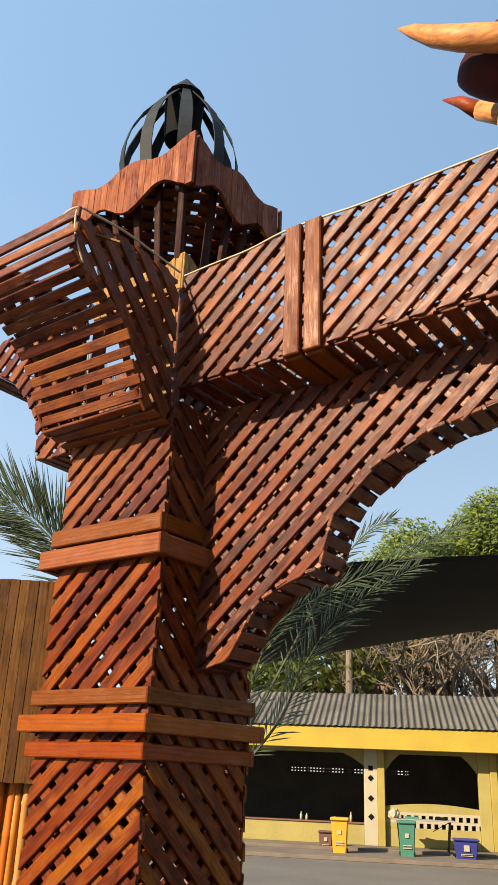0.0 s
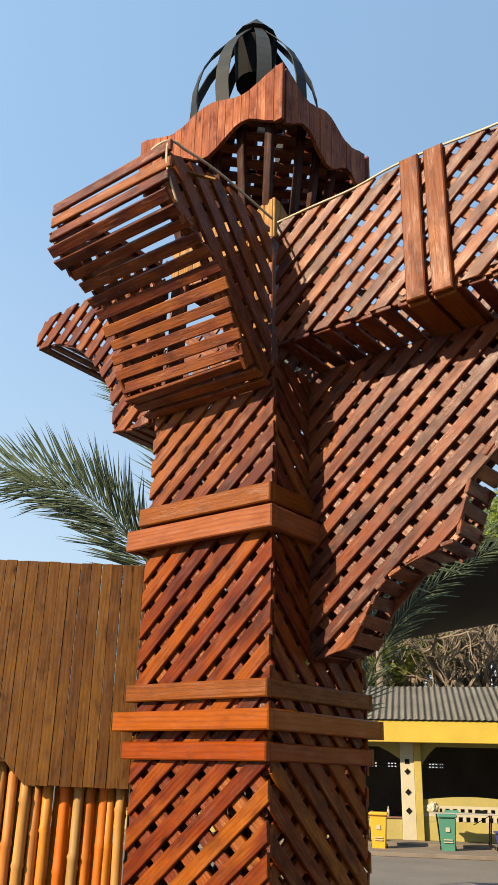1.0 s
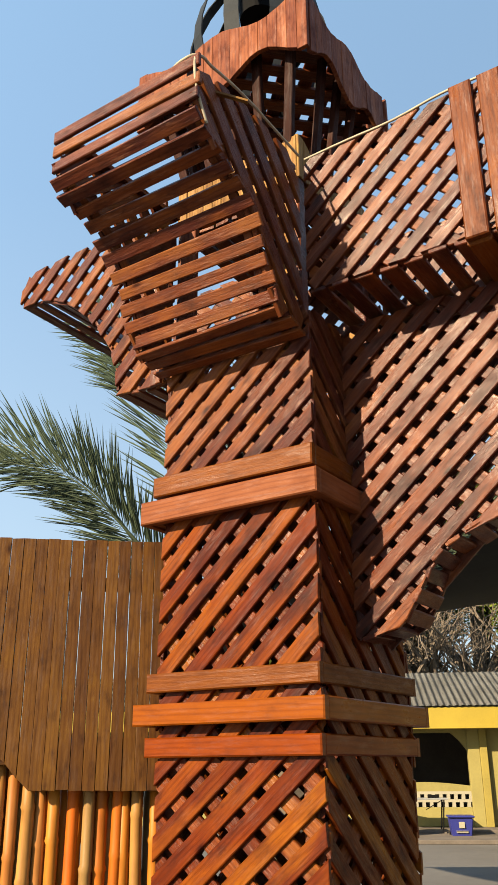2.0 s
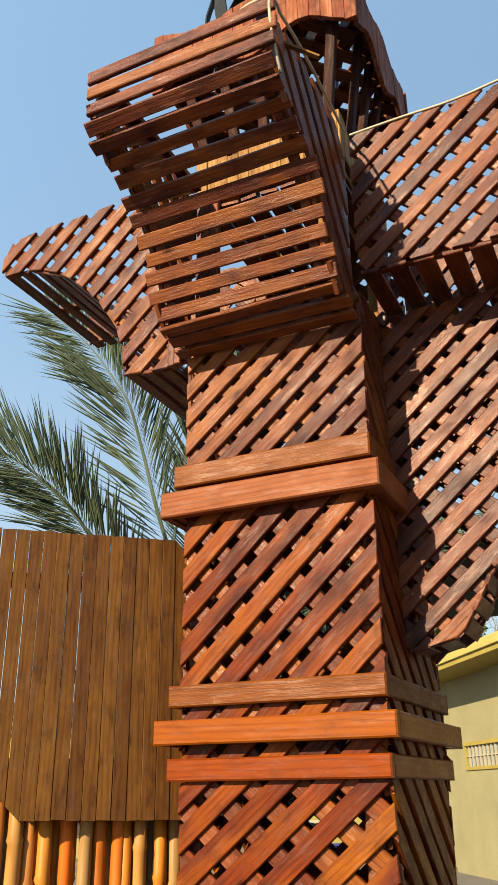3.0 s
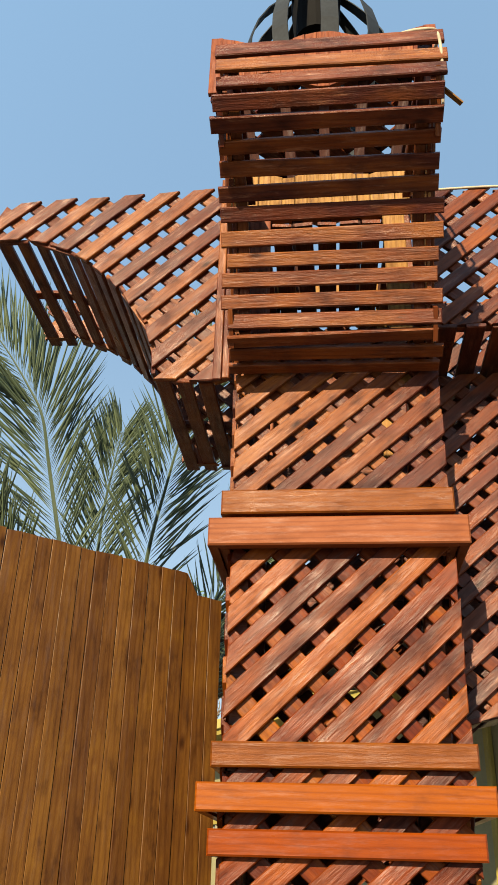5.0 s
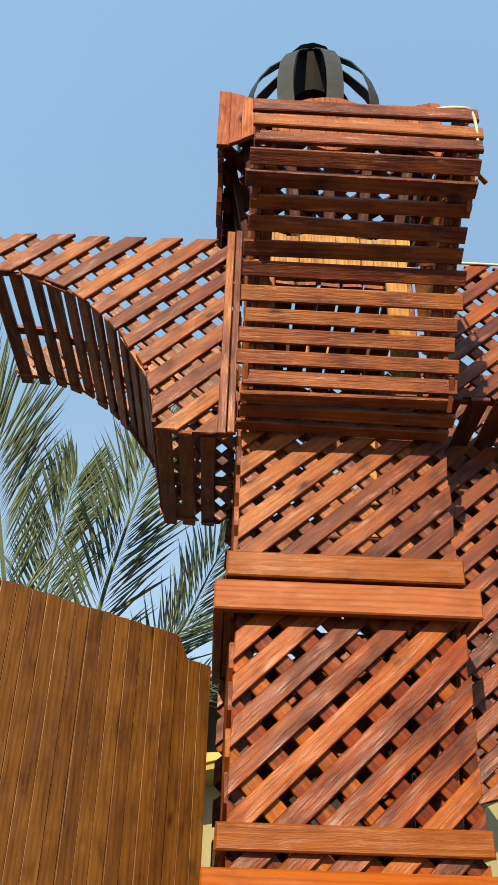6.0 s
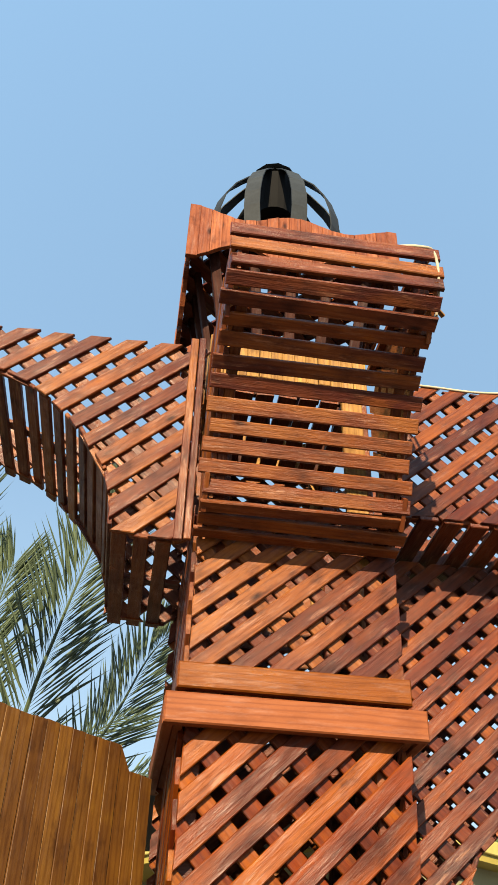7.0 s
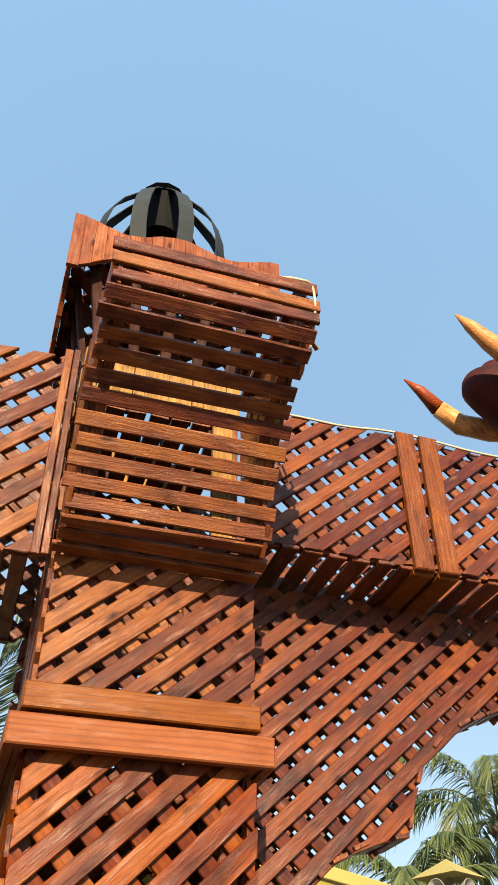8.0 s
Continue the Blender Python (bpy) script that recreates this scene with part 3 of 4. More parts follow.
# ---- horned sculpture on the beam ----
SCULPT = plain("dark_red_paint", (0.050, 0.0065, 0.0040), 0.7, 0, 0.3, 5, 0, 0.15)
HORN = wood("carved_horn_wood", [(0.405, 0.18, 0.0648), (0.3645, 0.1425, 0.0504)], worn=0.3)
bm = bmesh.new()
bmesh.ops.create_uvsphere(bm, u_segments=32, v_segments=24, radius=1.0)
for vtx in bm.verts:
    x, y, z = vtx.co
    pinch = 1 - 0.16 * math.exp(-((z - 0.62) / 0.16) ** 2)          # a neck under the horns
    low = max(0.0, -z)
    vtx.co = (1.68 + 0.30 * x * pinch * (1 - 0.45 * low) + 0.12 * low * low, 0.03 + 0.15 * y * pinch * (1 - 0.4 * low), 4.16 + z * (0.215 if z > 0 else 0.26))
box(bm, 1.76, 0.03, 3.68, 0.16, 0.14, 0.40)
ornament = thing("bull_sculpture", label="dark red carved ornament with pale curved horns on the gate beam", category="sculpture")
part("body", bm, SCULPT, ornament, smooth=True)


def horn(y0, y1, x1, z1, cut):
    """A flattened carved horn; the painted tip past the cut is a piece of its own."""
    pts = [Vector(p) for p in ((1.72, y0 * 0.7, 4.08), (1.60, y0, 4.10), (1.48, y1, 4.145), (1.38, y1, 4.215), (1.30, y1, z1 - 0.05), (x1, y1, z1))]
    radii = [0.052, 0.052, 0.049, 0.041, 0.027, 0.004]
    root = None
    for lo, hi, mat, word in ((0, cut, HORN, "pale carved wooden horn"), (cut, 5, HORN_TIP, "red-stained horn tip")):
        if hi > lo:
            bm = bmesh.new()
            tube(bm, pts[lo:hi + 1], [r * (0.94 if lo else 1.0) for r in radii[lo:hi + 1]], 12)
            root = part("horn" if root is None else "tip", bm, mat, root or ornament, word, smooth=True)


HORN_TIP = wood("red_horn_stain", [(0.17, 0.032, 0.009), (0.15, 0.028, 0.009)], worn=0.2)
horn(-0.17, -0.20, 1.24, 4.34, 5)
horn(0.20, 0.25, 1.225, 4.355, 3)
bm = bmesh.new()
bmesh.ops.create_icosphere(bm, subdivisions=3, radius=1.0, matrix=Matrix.Translation((1.625, -0.02, 3.835)) @ Matrix.Diagonal((0.09, 0.085, 0.07, 1)))
part("muzzle", bm, HORN, ornament, "pale rounded wooden muzzle", smooth=True)

# ---- bamboo screen ----
bamboo = []
m, nt, b = material("orange_bamboo", 0.5, 0.0, 0.2)
v, rnd = coords(nt, (6, 6, 1.2))
tone = ramp(nt, rnd, [(0.0, (0.42, 0.115, 0.007)), (0.35, (0.40, 0.17, 0.022)), (0.6, (0.38, 0.085, 0.005)), (0.85, (0.32, 0.18, 0.05)), (1.0, (0.21, 0.15, 0.07))])
nt.links.new(mix(nt, 1.0, tone, ramp(nt, noise_tex(nt, v, 3.0, 5), [(0.3, (0.55, 0.5, 0.45)), (0.6, (1.05, 1.0, 0.95))]), "MULTIPLY"), b.inputs["Base Color"])
BAMBOO = m
rb = random.Random(9)
for k in range(78):
    row = k % 2
    u = 0.40 - 0.0215 * k
    bm = bmesh.new()
    r0 = rb.uniform(0.0175, 0.0205)
    zs, rs = [0.0], [r0]
    z = rb.uniform(0.08, 0.25)
    while z < 1.62:
        zs += [z - 0.012, z, z + 0.012]
        rs += [r0 * 0.98, r0 * 1.14, r0 * 0.98]
        z += rb.uniform(0.2, 0.28)
    zs.append(1.72)
    rs.append(r0 * 0.96)
    tube(bm, [(rb.uniform(-0.0015, 0.0015), 0, zz) for zz in zs], rs, 10)
    base = FORG + FDIR * u - FN * (0.06 + 0.05 * row + rb.uniform(0, 0.008))
    ob = part("bamboo_pole", bm, BAMBOO, None, smooth=True, m=pose(base.x, base.y, 0, rb.uniform(-0.4, 0.4), rb.uniform(-0.5, 0.5), rb.uniform(0, 360)))
    tagged(ob, "upright orange-stained bamboo pole below the plank screen", "bamboo pole", "bamboo screen")
for z in (1.66, 2.2):
    board(fence, "back_rail", FORG + FDIR * 0.40 - FN * 0.036 + Vector((0, 0, z)), FORG - FDIR * 1.3 - FN * 0.036 + Vector((0, 0, z)), FN, 0.045, 0.02, FENCE_WOOD)
for u in (0.39, -0.45, -1.28):
    p = FORG + FDIR * u - FN * 0.16
    board(fence, "back_post", (p.x, p.y, 0), (p.x, p.y, 2.25), FN, 0.05, 0.045, FENCE_WOOD)


# ---- palms ----
def foliage(name, dark, light, rough=0.5):
    m, nt, b = material(name, rough)
    geo = nt.nodes.new("ShaderNodeNewGeometry")
    col = ramp(nt, geo.outputs["Random Per Island"], [(0, dark), (1, light)])
    nt.links.new(col, b.inputs["Base Color"])
    b.inputs["Subsurface Weight"].default_value = 0.0
    tr = nt.nodes.new("ShaderNodeBsdfTranslucent")
    nt.links.new(col, tr.inputs["Color"])
    add = nt.nodes.new("ShaderNodeMixShader")
    add.inputs[0].default_value = 0.3
    out = nt.nodes["Material Output"]
    nt.links.new(b.outputs[0], add.inputs[1])
    nt.links.new(tr.outputs[0], add.inputs[2])
    nt.links.new(add.outputs[0], out.inputs["Surface"])
    return m


DATE = foliage("date_palm_leaf", (0.022, 0.037, 0.019), (0.110, 0.143, 0.078))
COCO = foliage("coconut_leaf", (0.028, 0.050, 0.014), (0.13, 0.15, 0.04))
BARK = plain("palm_bark", (0.17, 0.13, 0.09), 0.9, 0, 0.3, 8, 0.6)


def frond(parent, pts, leaf, n, mat, rnd, droop=0.1, radius=0.012, spread=55, plane=None, w=0.011):
    """A feather leaf: a tapering stalk through the points with two rows of narrow pointed leaflets."""
    pts = [Vector(p) for p in pts]
    bm = bmesh.new()
    line = []
    for i in range(len(pts) - 1):
        p0, p1, p2, p3 = pts[max(i - 1, 0)], pts[i], pts[i + 1], pts[min(i + 2, len(pts) - 1)]
        for k in range(8):
            t = k / 8
            line.append(0.5 * ((2 * p1) + (p2 - p0) * t + (2 * p0 - 5 * p1 + 4 * p2 - p3) * t * t + (3 * p1 - p0 - 3 * p2 + p3) * t ** 3))
    line.append(pts[-1])
    tube(bm, line, [radius * (1 - 0.85 * i / (len(line) - 1)) for i in range(len(line))], 5)
    ref = Vector(plane) if plane else Vector((0, 0, 1))
    for k in range(n):
        f = 0.16 + 0.84 * (k + rnd.uniform(-0.2, 0.2)) / n
        x = min(f, 0.999) * (len(line) - 1)
        i = min(int(x), len(line) - 2)
        c = line[i].lerp(line[i + 1], x - i)
        d = (line[i + 1] - line[i]).normalized()
        side = d.cross(ref).normalized()
        up = side.cross(d)
        size = leaf * (0.55 + 0.45 * math.sin(math.pi * min(1, f * 0.95 + 0.02))) * rnd.uniform(0.85, 1.1)
        for sgn in (-1, 1):
            a = radians(spread * (1 - 0.35 * f) + rnd.uniform(-9, 9))
            e = radians(rnd.choice((-14, 6, 24)) + rnd.uniform(-8, 8))
            way = (d * math.cos(a) + (side * sgn * math.cos(e) + up * math.sin(e)) * math.sin(a)).normalized()
            flat = way.cross(up).normalized()
            ridge = flat.cross(way) * w * 0.35
            q = size * rnd.uniform(0.9, 1.08)
            sag = Vector((0, 0, -droop * q))
            p = [c, c + way * q * 0.35 + flat * w * 0.5 + sag * 0.15, c + way * q * 0.75 + flat * w * 0.38 + sag * 0.6, c + way * q + sag,
                 c + way * q * 0.75 - flat * w * 0.38 + sag * 0.6, c + way * q * 0.35 - flat * w * 0.5 + sag * 0.15, c + way * q * 0.35 + ridge + sag * 0.15, c + way * q * 0.75 + ridge + sag * 0.6]
            v = [bm.verts.new(o) for o in p]
            for face in ((0, 1, 6), (1, 2, 7, 6), (2, 3, 7), (0, 6, 5), (6, 7, 4, 5), (7, 3, 4)):
                bm.faces.new([v[j] for j in face])
    return part("frond", bm, mat, parent)


rp = random.Random(12)
palm = thing("date_palm", (0, 0, 0), label="date palm with stiff grey-green feather fronds behind the fence", category="palm tree")
HEART = Vector((-0.98, 1.62, 1.75))
bm = bmesh.new()
tube(bm, [(-0.98, 1.62, 0), (-0.99, 1.61, 0.8), (-0.98, 1.62, 1.8)], [0.17, 0.15, 0.13], 12)
part("trunk", bm, BARK, palm)
TOWARD = (0.1, -1, 0.15)
for pts, leaf, n in (
        ([HEART, (-1.13, 1.10, 2.70), (-1.237, 1.0, 3.188), (-1.28, 0.93, 3.42), (-1.349, 0.90, 3.555), (-1.507, 0.86, 3.789), (-1.70, 0.80, 3.99)], 0.44, 78),
        ([HEART, (-0.80, 1.10, 2.70), (-0.71, 1.0, 3.10), (-0.62, 0.95, 3.45), (-0.53, 0.92, 3.74)], 0.36, 56),
        ([HEART, (-1.30, 0.85, 2.60), (-1.45, 0.62, 2.90), (-1.75, 0.45, 3.13), (-2.15, 0.30, 3.25)], 0.36, 60),
        ([HEART, (-0.62, 1.60, 2.65), (-0.46, 1.62, 2.95), (-0.33, 1.60, 3.25), (-0.22, 1.58, 3.4)], 0.30, 48),
        ([HEART, (-1.05, 1.30, 2.6), (-1.02, 1.15, 3.0), (-0.98, 1.10, 3.25), (-0.95, 1.08, 3.42)], 0.30, 50),
        ([HEART, (-1.2, 0.95, 2.45), (-1.32, 0.70, 2.72), (-1.5, 0.5, 2.95), (-1.8, 0.3, 3.05)], 0.34, 56)):
    frond(palm, pts, leaf * 1.2, int(n * 2.2), DATE, rp, 0.02, plane=TOWARD, w=0.0085, spread=40)
palm = thing("date_palm", (0, 0, 0), label="young date palm with arching fronds behind the gate arch", category="palm tree")
HEART = Vector((-1.50, 2.30, 1.45))
bm = bmesh.new()
tube(bm, [(-1.50, 2.30, 0), (-1.49, 2.30, 0.7), (-1.50, 2.30, 1.5)], [0.16, 0.14, 0.12], 12)
part("trunk", bm, BARK, palm)
for pts, leaf, n in (
        ([HEART, (-1.16, 2.22, 2.10), (-1.0, 2.3, 2.58), (-0.62, 2.45, 2.83), (-0.27, 2.6, 3.0), (0.12, 2.9, 3.30)], 0.24, 70),
        ([HEART, (-1.08, 2.45, 1.95), (-0.88, 2.52, 2.38), (-0.62, 2.6, 2.72), (-0.2, 2.9, 3.06)], 0.27, 56),
        ([HEART, (-1.05, 2.6, 2.5), (-0.78, 2.7, 3.02), (-0.50, 2.7, 3.28), (-0.30, 2.7, 3.36)], 0.17, 40)):
    frond(palm, pts, leaf, int(n * 1.15), DATE, rp, 0.1, plane=(0.3, -1, 0.3), w=0.010, spread=42)

# ---- yellow canteen building ----
YELLOW = plain("bright_yellow_paint", (0.296, 0.2144, 0.0144), 0.7, 0, 0.06, 1.5)
CREAM = plain("cream_yellow_wall_paint", (0.235, 0.198, 0.058), 0.8, 0, 0.08, 1.2)
WASH = plain("pale_cream_wall_paint", (0.205, 0.188, 0.098), 0.8, 0, 0.08, 1.2)
PALE_EDGE = plain("pale_yellow_edge_paint", (0.34, 0.28, 0.075), 0.75, 0, 0.08, 1.5)
OLIVE = plain("mustard_trim_paint", (0.25, 0.195, 0.034), 0.7, 0, 0.1, 2)
WHITE = plain("white_wall_paint", (0.288, 0.264, 0.192), 0.8, 0, 0.06, 2)
# indoor shade put into the colour: dark brown for whatever closes off a room
SHADE_IN = plain("shaded_room_interior", (0.05, 0.043, 0.036), 0.9, 0, 0.2, 1)
SHEET = plain("grey_corrugated_sheet", (0.2392, 0.2392, 0.23), 0.75, 0, 0.12, 1.2, 0.2)
SILL = plain("dull_red_tile", (0.13, 0.055, 0.04), 0.6, 0, 0.15, 3)
KERB = plain("weathered_concrete", (0.132, 0.108, 0.0864), 0.9, 0, 0.15, 1.5, 0.4)

canteen = thing("canteen_building", (-9.22, 19.19, 0), 27, label="low yellow canteen with open bays under a corrugated roof", category="building")


def cb(name, mat, x0, x1, y0, y1, z0, z1, bevel=0.01, label="", parent=None):
    return box_part(name, parent or canteen, mat, ((x0 + x1) / 2, (y0 + y1) / 2, (z0 + z1) / 2), (x1 - x0, y1 - y0, z1 - z0), bevel, label)


cb("floor_slab", KERB, -9, 9, -1.2, 6, 0.0, 0.16)
cb("fascia", YELLOW, -9, 9, -0.86, -0.75, 2.50, 3.03, 0.01, "bright yellow fascia board")
# back wall and its vents, coloured as dark as the shaded bays
cb("back_wall", SHADE_IN, -9, 9, 5.4, 5.6, 0.16, 1.92, 0)
cb("back_wall", SHADE_IN, -9, 9, 5.4, 5.6, 2.14, 3.0, 0)
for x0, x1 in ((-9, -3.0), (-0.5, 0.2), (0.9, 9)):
    cb("back_wall", SHADE_IN, x0, x1, 5.4, 5.6, 1.92, 2.14, 0)
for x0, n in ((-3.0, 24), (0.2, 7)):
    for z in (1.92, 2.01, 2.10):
        cb("vent_course", SHADE_IN, x0, x0 + 0.105 * n, 5.45, 5.55, z, z + 0.055, 0)
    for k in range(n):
        cb("vent_pier", SHADE_IN, x0 + 0.105 * k, x0 + 0.105 * k + (0.085 if k % 6 == 5 else 0.05), 5.42, 5.58, 1.92, 2.14, 0)
cb("end_wall", CREAM, -9, -8.8, 0.0, 5.4, 0.16, 3.0)
cb("end_wall", CREAM, 8.8, 9, 0.0, 5.4, 0.16, 3.0)
for x0, x1 in ((-0.36, 0.0), (2.62, 2.92), (-4.2, -3.8)):
    column = cb("column", WHITE if x0 < 1 else CREAM, x0, x1, -0.12, 0.16, 0.16, 2.98, 0.01, "pale painted column")
    if x0 == -0.36:
        pierced = column
for x0 in (0.0, 2.92):
    cb("pilaster", OLIVE, x0 + 0.001, x0 + 0.19, -0.18, 0.1, 0.16, 2.98)
for z, turned in ((2.05, 0), (1.80, 1), (1.30, 1), (0.85, 1)):
    bm = bmesh.new()
    box(bm, 0, 0, 0, 0.12, 0.02, 0.12)
    part("hole", bm, BLACK, pierced, "dark square hole", pose(-0.18, -0.122, z, 0, 45 * turned, 0))


def arch_head(x0, x1, z0, z1, rise, mat, chamfer=True):
    """Wall above an opening, with a cut-off or rounded head."""
    n = 12
    pts = []
    for k in range(n + 1):
        s = -1 + 2 * k / n
        zz = z0 + rise * (min(1, (1 - abs(s)) / 0.28) if chamfer else math.sqrt(max(0, 1 - s * s)))
        pts.append((x0 + (x1 - x0) * k / n, zz))
    out = pts + [(x1, z1), (x0, z1)]
    bm = bmesh.new()
    f = [bm.verts.new((x, -0.02, z)) for x, z in out]
    bk = [bm.verts.new((x, 0.12, z)) for x, z in out]
    bm.faces.new(f)
    bm.faces.new(bk[::-1])
    for k in range(len(out)):
        bm.faces.new((f[k], bk[k], bk[(k + 1) % len(out)], f[(k + 1) % len(out)]))
    bmesh.ops.recalc_face_normals(bm, faces=bm.faces)
    part("arch_head", bm, mat, canteen)


arch_head(-3.8, -0.36, 2.1, 2.98, 0.32, CREAM)
arch_head(0.19, 2.62, 1.98, 2.98, 0.45, CREAM)
arch_head(3.55, 4.75, 1.85, 2.98, 0.3, CREAM, False)
arch_head(-8.8, -4.2, 2.1, 2.98, 0.32, CREAM)
cb("wall_panel", CREAM, 3.11, 3.55, -0.02, 0.12, 0.16, 2.98)
cb("wall_panel", CREAM, 4.75, 8.8, -0.02, 0.12, 0.16, 2.98)
cb("low_wall", CREAM, -8.8, -0.36, -0.02, 0.14, 0.16, 0.66)
cb("low_wall", CREAM, 0.19, 2.62, -0.02, 0.14, 0.16, 0.62)
cb("wall_cap", SILL, -8.8, -0.36, -0.06, 0.18, 0.661, 0.70, 0.006, "dull red tiled cap of the low wall")
bm = bmesh.new()
edge = [(0.19 + 2.43 * k / 12, 1.13 + 0.09 * math.sin(math.pi * k / 12)) for k in range(13)] + [(2.62, 0.99), (0.19, 0.99)]
ring = [[bm.verts.new((x, y, z)) for x, z in edge] for y in (-0.02, 0.14)]
bm.faces.new(ring[0])
bm.faces.new(ring[1][::-1])
for k in range(len(edge)):
    bm.faces.new((ring[0][k], ring[1][k], ring[1][(k + 1) % len(edge)], ring[0][(k + 1) % len(edge)]))
bmesh.ops.recalc_face_normals(bm, faces=bm.faces)
part("low_wall", bm, CREAM, canteen)
for row, z in enumerate((0.62, 0.81)):
    for k in range(11):
        x = 0.6 + 0.19 * k + 0.06 * row
        cb("block_pier", WHITE, x, x + 0.085, -0.02, 0.14, z, z + 0.12, 0)
    cb("block_course", WHITE, 0.19, 2.62, -0.021, 0.141, z + 0.12, z + 0.185 + 0.002, 0)
cb("block_end", CREAM, 0.19, 0.60, -0.02, 0.14, 0.62, 0.99, 0)
for k in range(2):
    bm = bmesh.new()
    nx = 107 * 6
    y0, z0, y1, z1 = ((-0.93, 3.06, 2.3, 4.2), (5.6, 3.05, 2.3, 4.2))[k]
    low = [bm.verts.new((-9.1 + 18.2 * i / nx, y0, z0 + 0.011 * math.sin(2 * math.pi * i / 6))) for i in range(nx + 1)]
    high = [bm.verts.new((-9.1 + 18.2 * i / nx, y1, z1 + 0.011 * math.sin(2 * math.pi * i / 6))) for i in range(nx + 1)]
    for i in range(nx):
        bm.faces.new((low[i], low[i + 1], high[i + 1], high[i]))
    bmesh.ops.solidify(bm, geom=bm.faces[:], thickness=0.012)
    part("roof_sheet", bm, SHEET, canteen, "grey corrugated roof sheeting", smooth=True)
cb("step_kerb", KERB, -9, 9, -3.2, -1.2, 0.0, 0.09)


def bin_at(x, y, paint, name, wide, high, word):
    b = thing("wheelie_bin", (x, y, 0.0), 27, label=word, category="bin", group="bins by the canteen")
    bm = bmesh.new()
    r = box(bm, 0, 0, high * 0.46, wide, wide, high * 0.84)
    for vtx in r:
        if vtx.co.z < high * 0.4:
            vtx.co.x *= 0.78
            vtx.co.y *= 0.75
    bmesh.ops.bevel(bm, geom=bm.edges[:], offset=0.02, segments=2, affect="EDGES")
    part("body", bm, paint, b)
    box_part("lid", b, paint, (0, -0.02, high * 0.925), (wide * 1.12, wide * 1.12, high * 0.08), 0.02)
    patch = box_part("label_patch", b, WHITE, (0, -wide * 0.49, high * 0.6), (wide * 0.24, 0.02, wide * 0.24), 0.003)
    for dz in (0.36, 0.30):
        box_part("label_bar", b, WHITE, (0, -wide * 0.47, high * dz), (wide * 0.5, 0.02, high * 0.025), 0.002)
    box_part("handle", b, paint, (0, wide * 0.60, high * 0.90), (wide * 0.8, 0.03, 0.03), 0.01)
    for sgn in (-1, 1):
        bm = bmesh.new()
        bmesh.ops.create_cone(bm, cap_ends=True, segments=14, radius1=0.09, radius2=0.09, depth=0.04, matrix=pose(sgn * wide * 0.42, wide * 0.42, 0.09, 0, 90, 0))
        part("wheel", bm, BLACK, b)


BIN_Y = plain("yellow_plastic", (0.46, 0.24, 0.012), 0.45, 0, 0.05, 2)
BIN_G = plain("green_plastic", (0.035, 0.14, 0.10), 0.45, 0, 0.05, 2)
BIN_B = plain("blue_plastic", (0.02, 0.025, 0.17), 0.45, 0, 0.05, 2)
BIN_R = plain("faded_maroon_plastic", (0.10, 0.045, 0.04), 0.6, 0, 0.1, 2)
bin_at(-9.09, 16.97, BIN_Y, "yellow", 0.40, 0.90, "yellow plastic wheelie bin with white sticker on the kerb")
bin_at(-7.68, 17.73, BIN_G, "green", 0.40, 0.90, "green plastic wheelie bin with white sticker on the kerb")
bin_at(-6.55, 18.55, BIN_B, "blue", 0.55, 0.54, "low blue plastic bin with white marks on the kerb")
bin_at(-9.95, 17.75, BIN_R, "red", 0.36, 0.52, "small faded maroon plastic bin by the low wall")
table = thing("folding_table", (-7.72, 18.75, 0.16), 27, label="white folding table with bags beside the half wall", category="table")
box_part("tabletop", table, SHEET, (0, 0, 0.70), (1.5, 0.6, 0.03), 0.005)
for x in (-0.65, 0.65):
    for y in (-0.25, 0.25):
        bm = bmesh.new()
        tube(bm, [(x, y, 0.69), (x * 0.9, y, 0.0)], 0.018, 6)
        part("leg", bm, BLACK, table)
    bm = bmesh.new()
    tube(bm, [(x, 0.0, 0.68), (x * 0.35, 0.0, 0.45)], 0.011, 6)
    part("brace", bm, BLACK, table)
for dx, dy, w, h, mat, word in ((-0.30, 0.05, 0.34, 0.05, BIN_G, "flat green plastic tray"), (0.42, 0.0, 0.26, 0.07, BLACK, "dark shallow carton")):
    tray = thing("tray", (-7.72 + dx * 0.89, 18.75 + dx * 0.45 + dy, 0.8755), 27, label=word + " on the folding table", category="tray")
    bm = bmesh.new()
    r = box(bm, 0, 0, h / 2, w, w * 0.7, h)
    bmesh.ops.delete(bm, geom=[max(bm.faces, key=lambda f: f.calc_center_median().z)], context="FACES")
    bmesh.ops.solidify(bm, geom=bm.faces[:], thickness=0.012)
    part("shell", bm, mat, tray)
for k, (u, h) in enumerate(((-2.05, 0.20), (-1.9, 0.16), (-1.15, 0.12), (-0.72, 0.24))):
    jar = thing("bottle", (-9.22 + 0.891 * u - 0.454 * 0.06, 19.19 + 0.454 * u + 0.891 * 0.06, 0.70), 0, label="small pale bottle standing on the low wall cap", category="bottle", group="bottles on the low wall")
    bm = bmesh.new()
    tube(bm, [(0, 0, 0), (0, 0, h * 0.62), (0, 0, h * 0.78), (0, 0, h)], [0.035, 0.035, 0.014, 0.014], 10)
    part("glass", bm, WHITE, jar, smooth=True)
sack = thing("plastic_bag", (-8.35, 18.4, 0.875), 0, label="crumpled white plastic bag on the folding table", category="bag")
bm = bmesh.new()
bmesh.ops.create_icosphere(bm, subdivisions=3, radius=0.14)
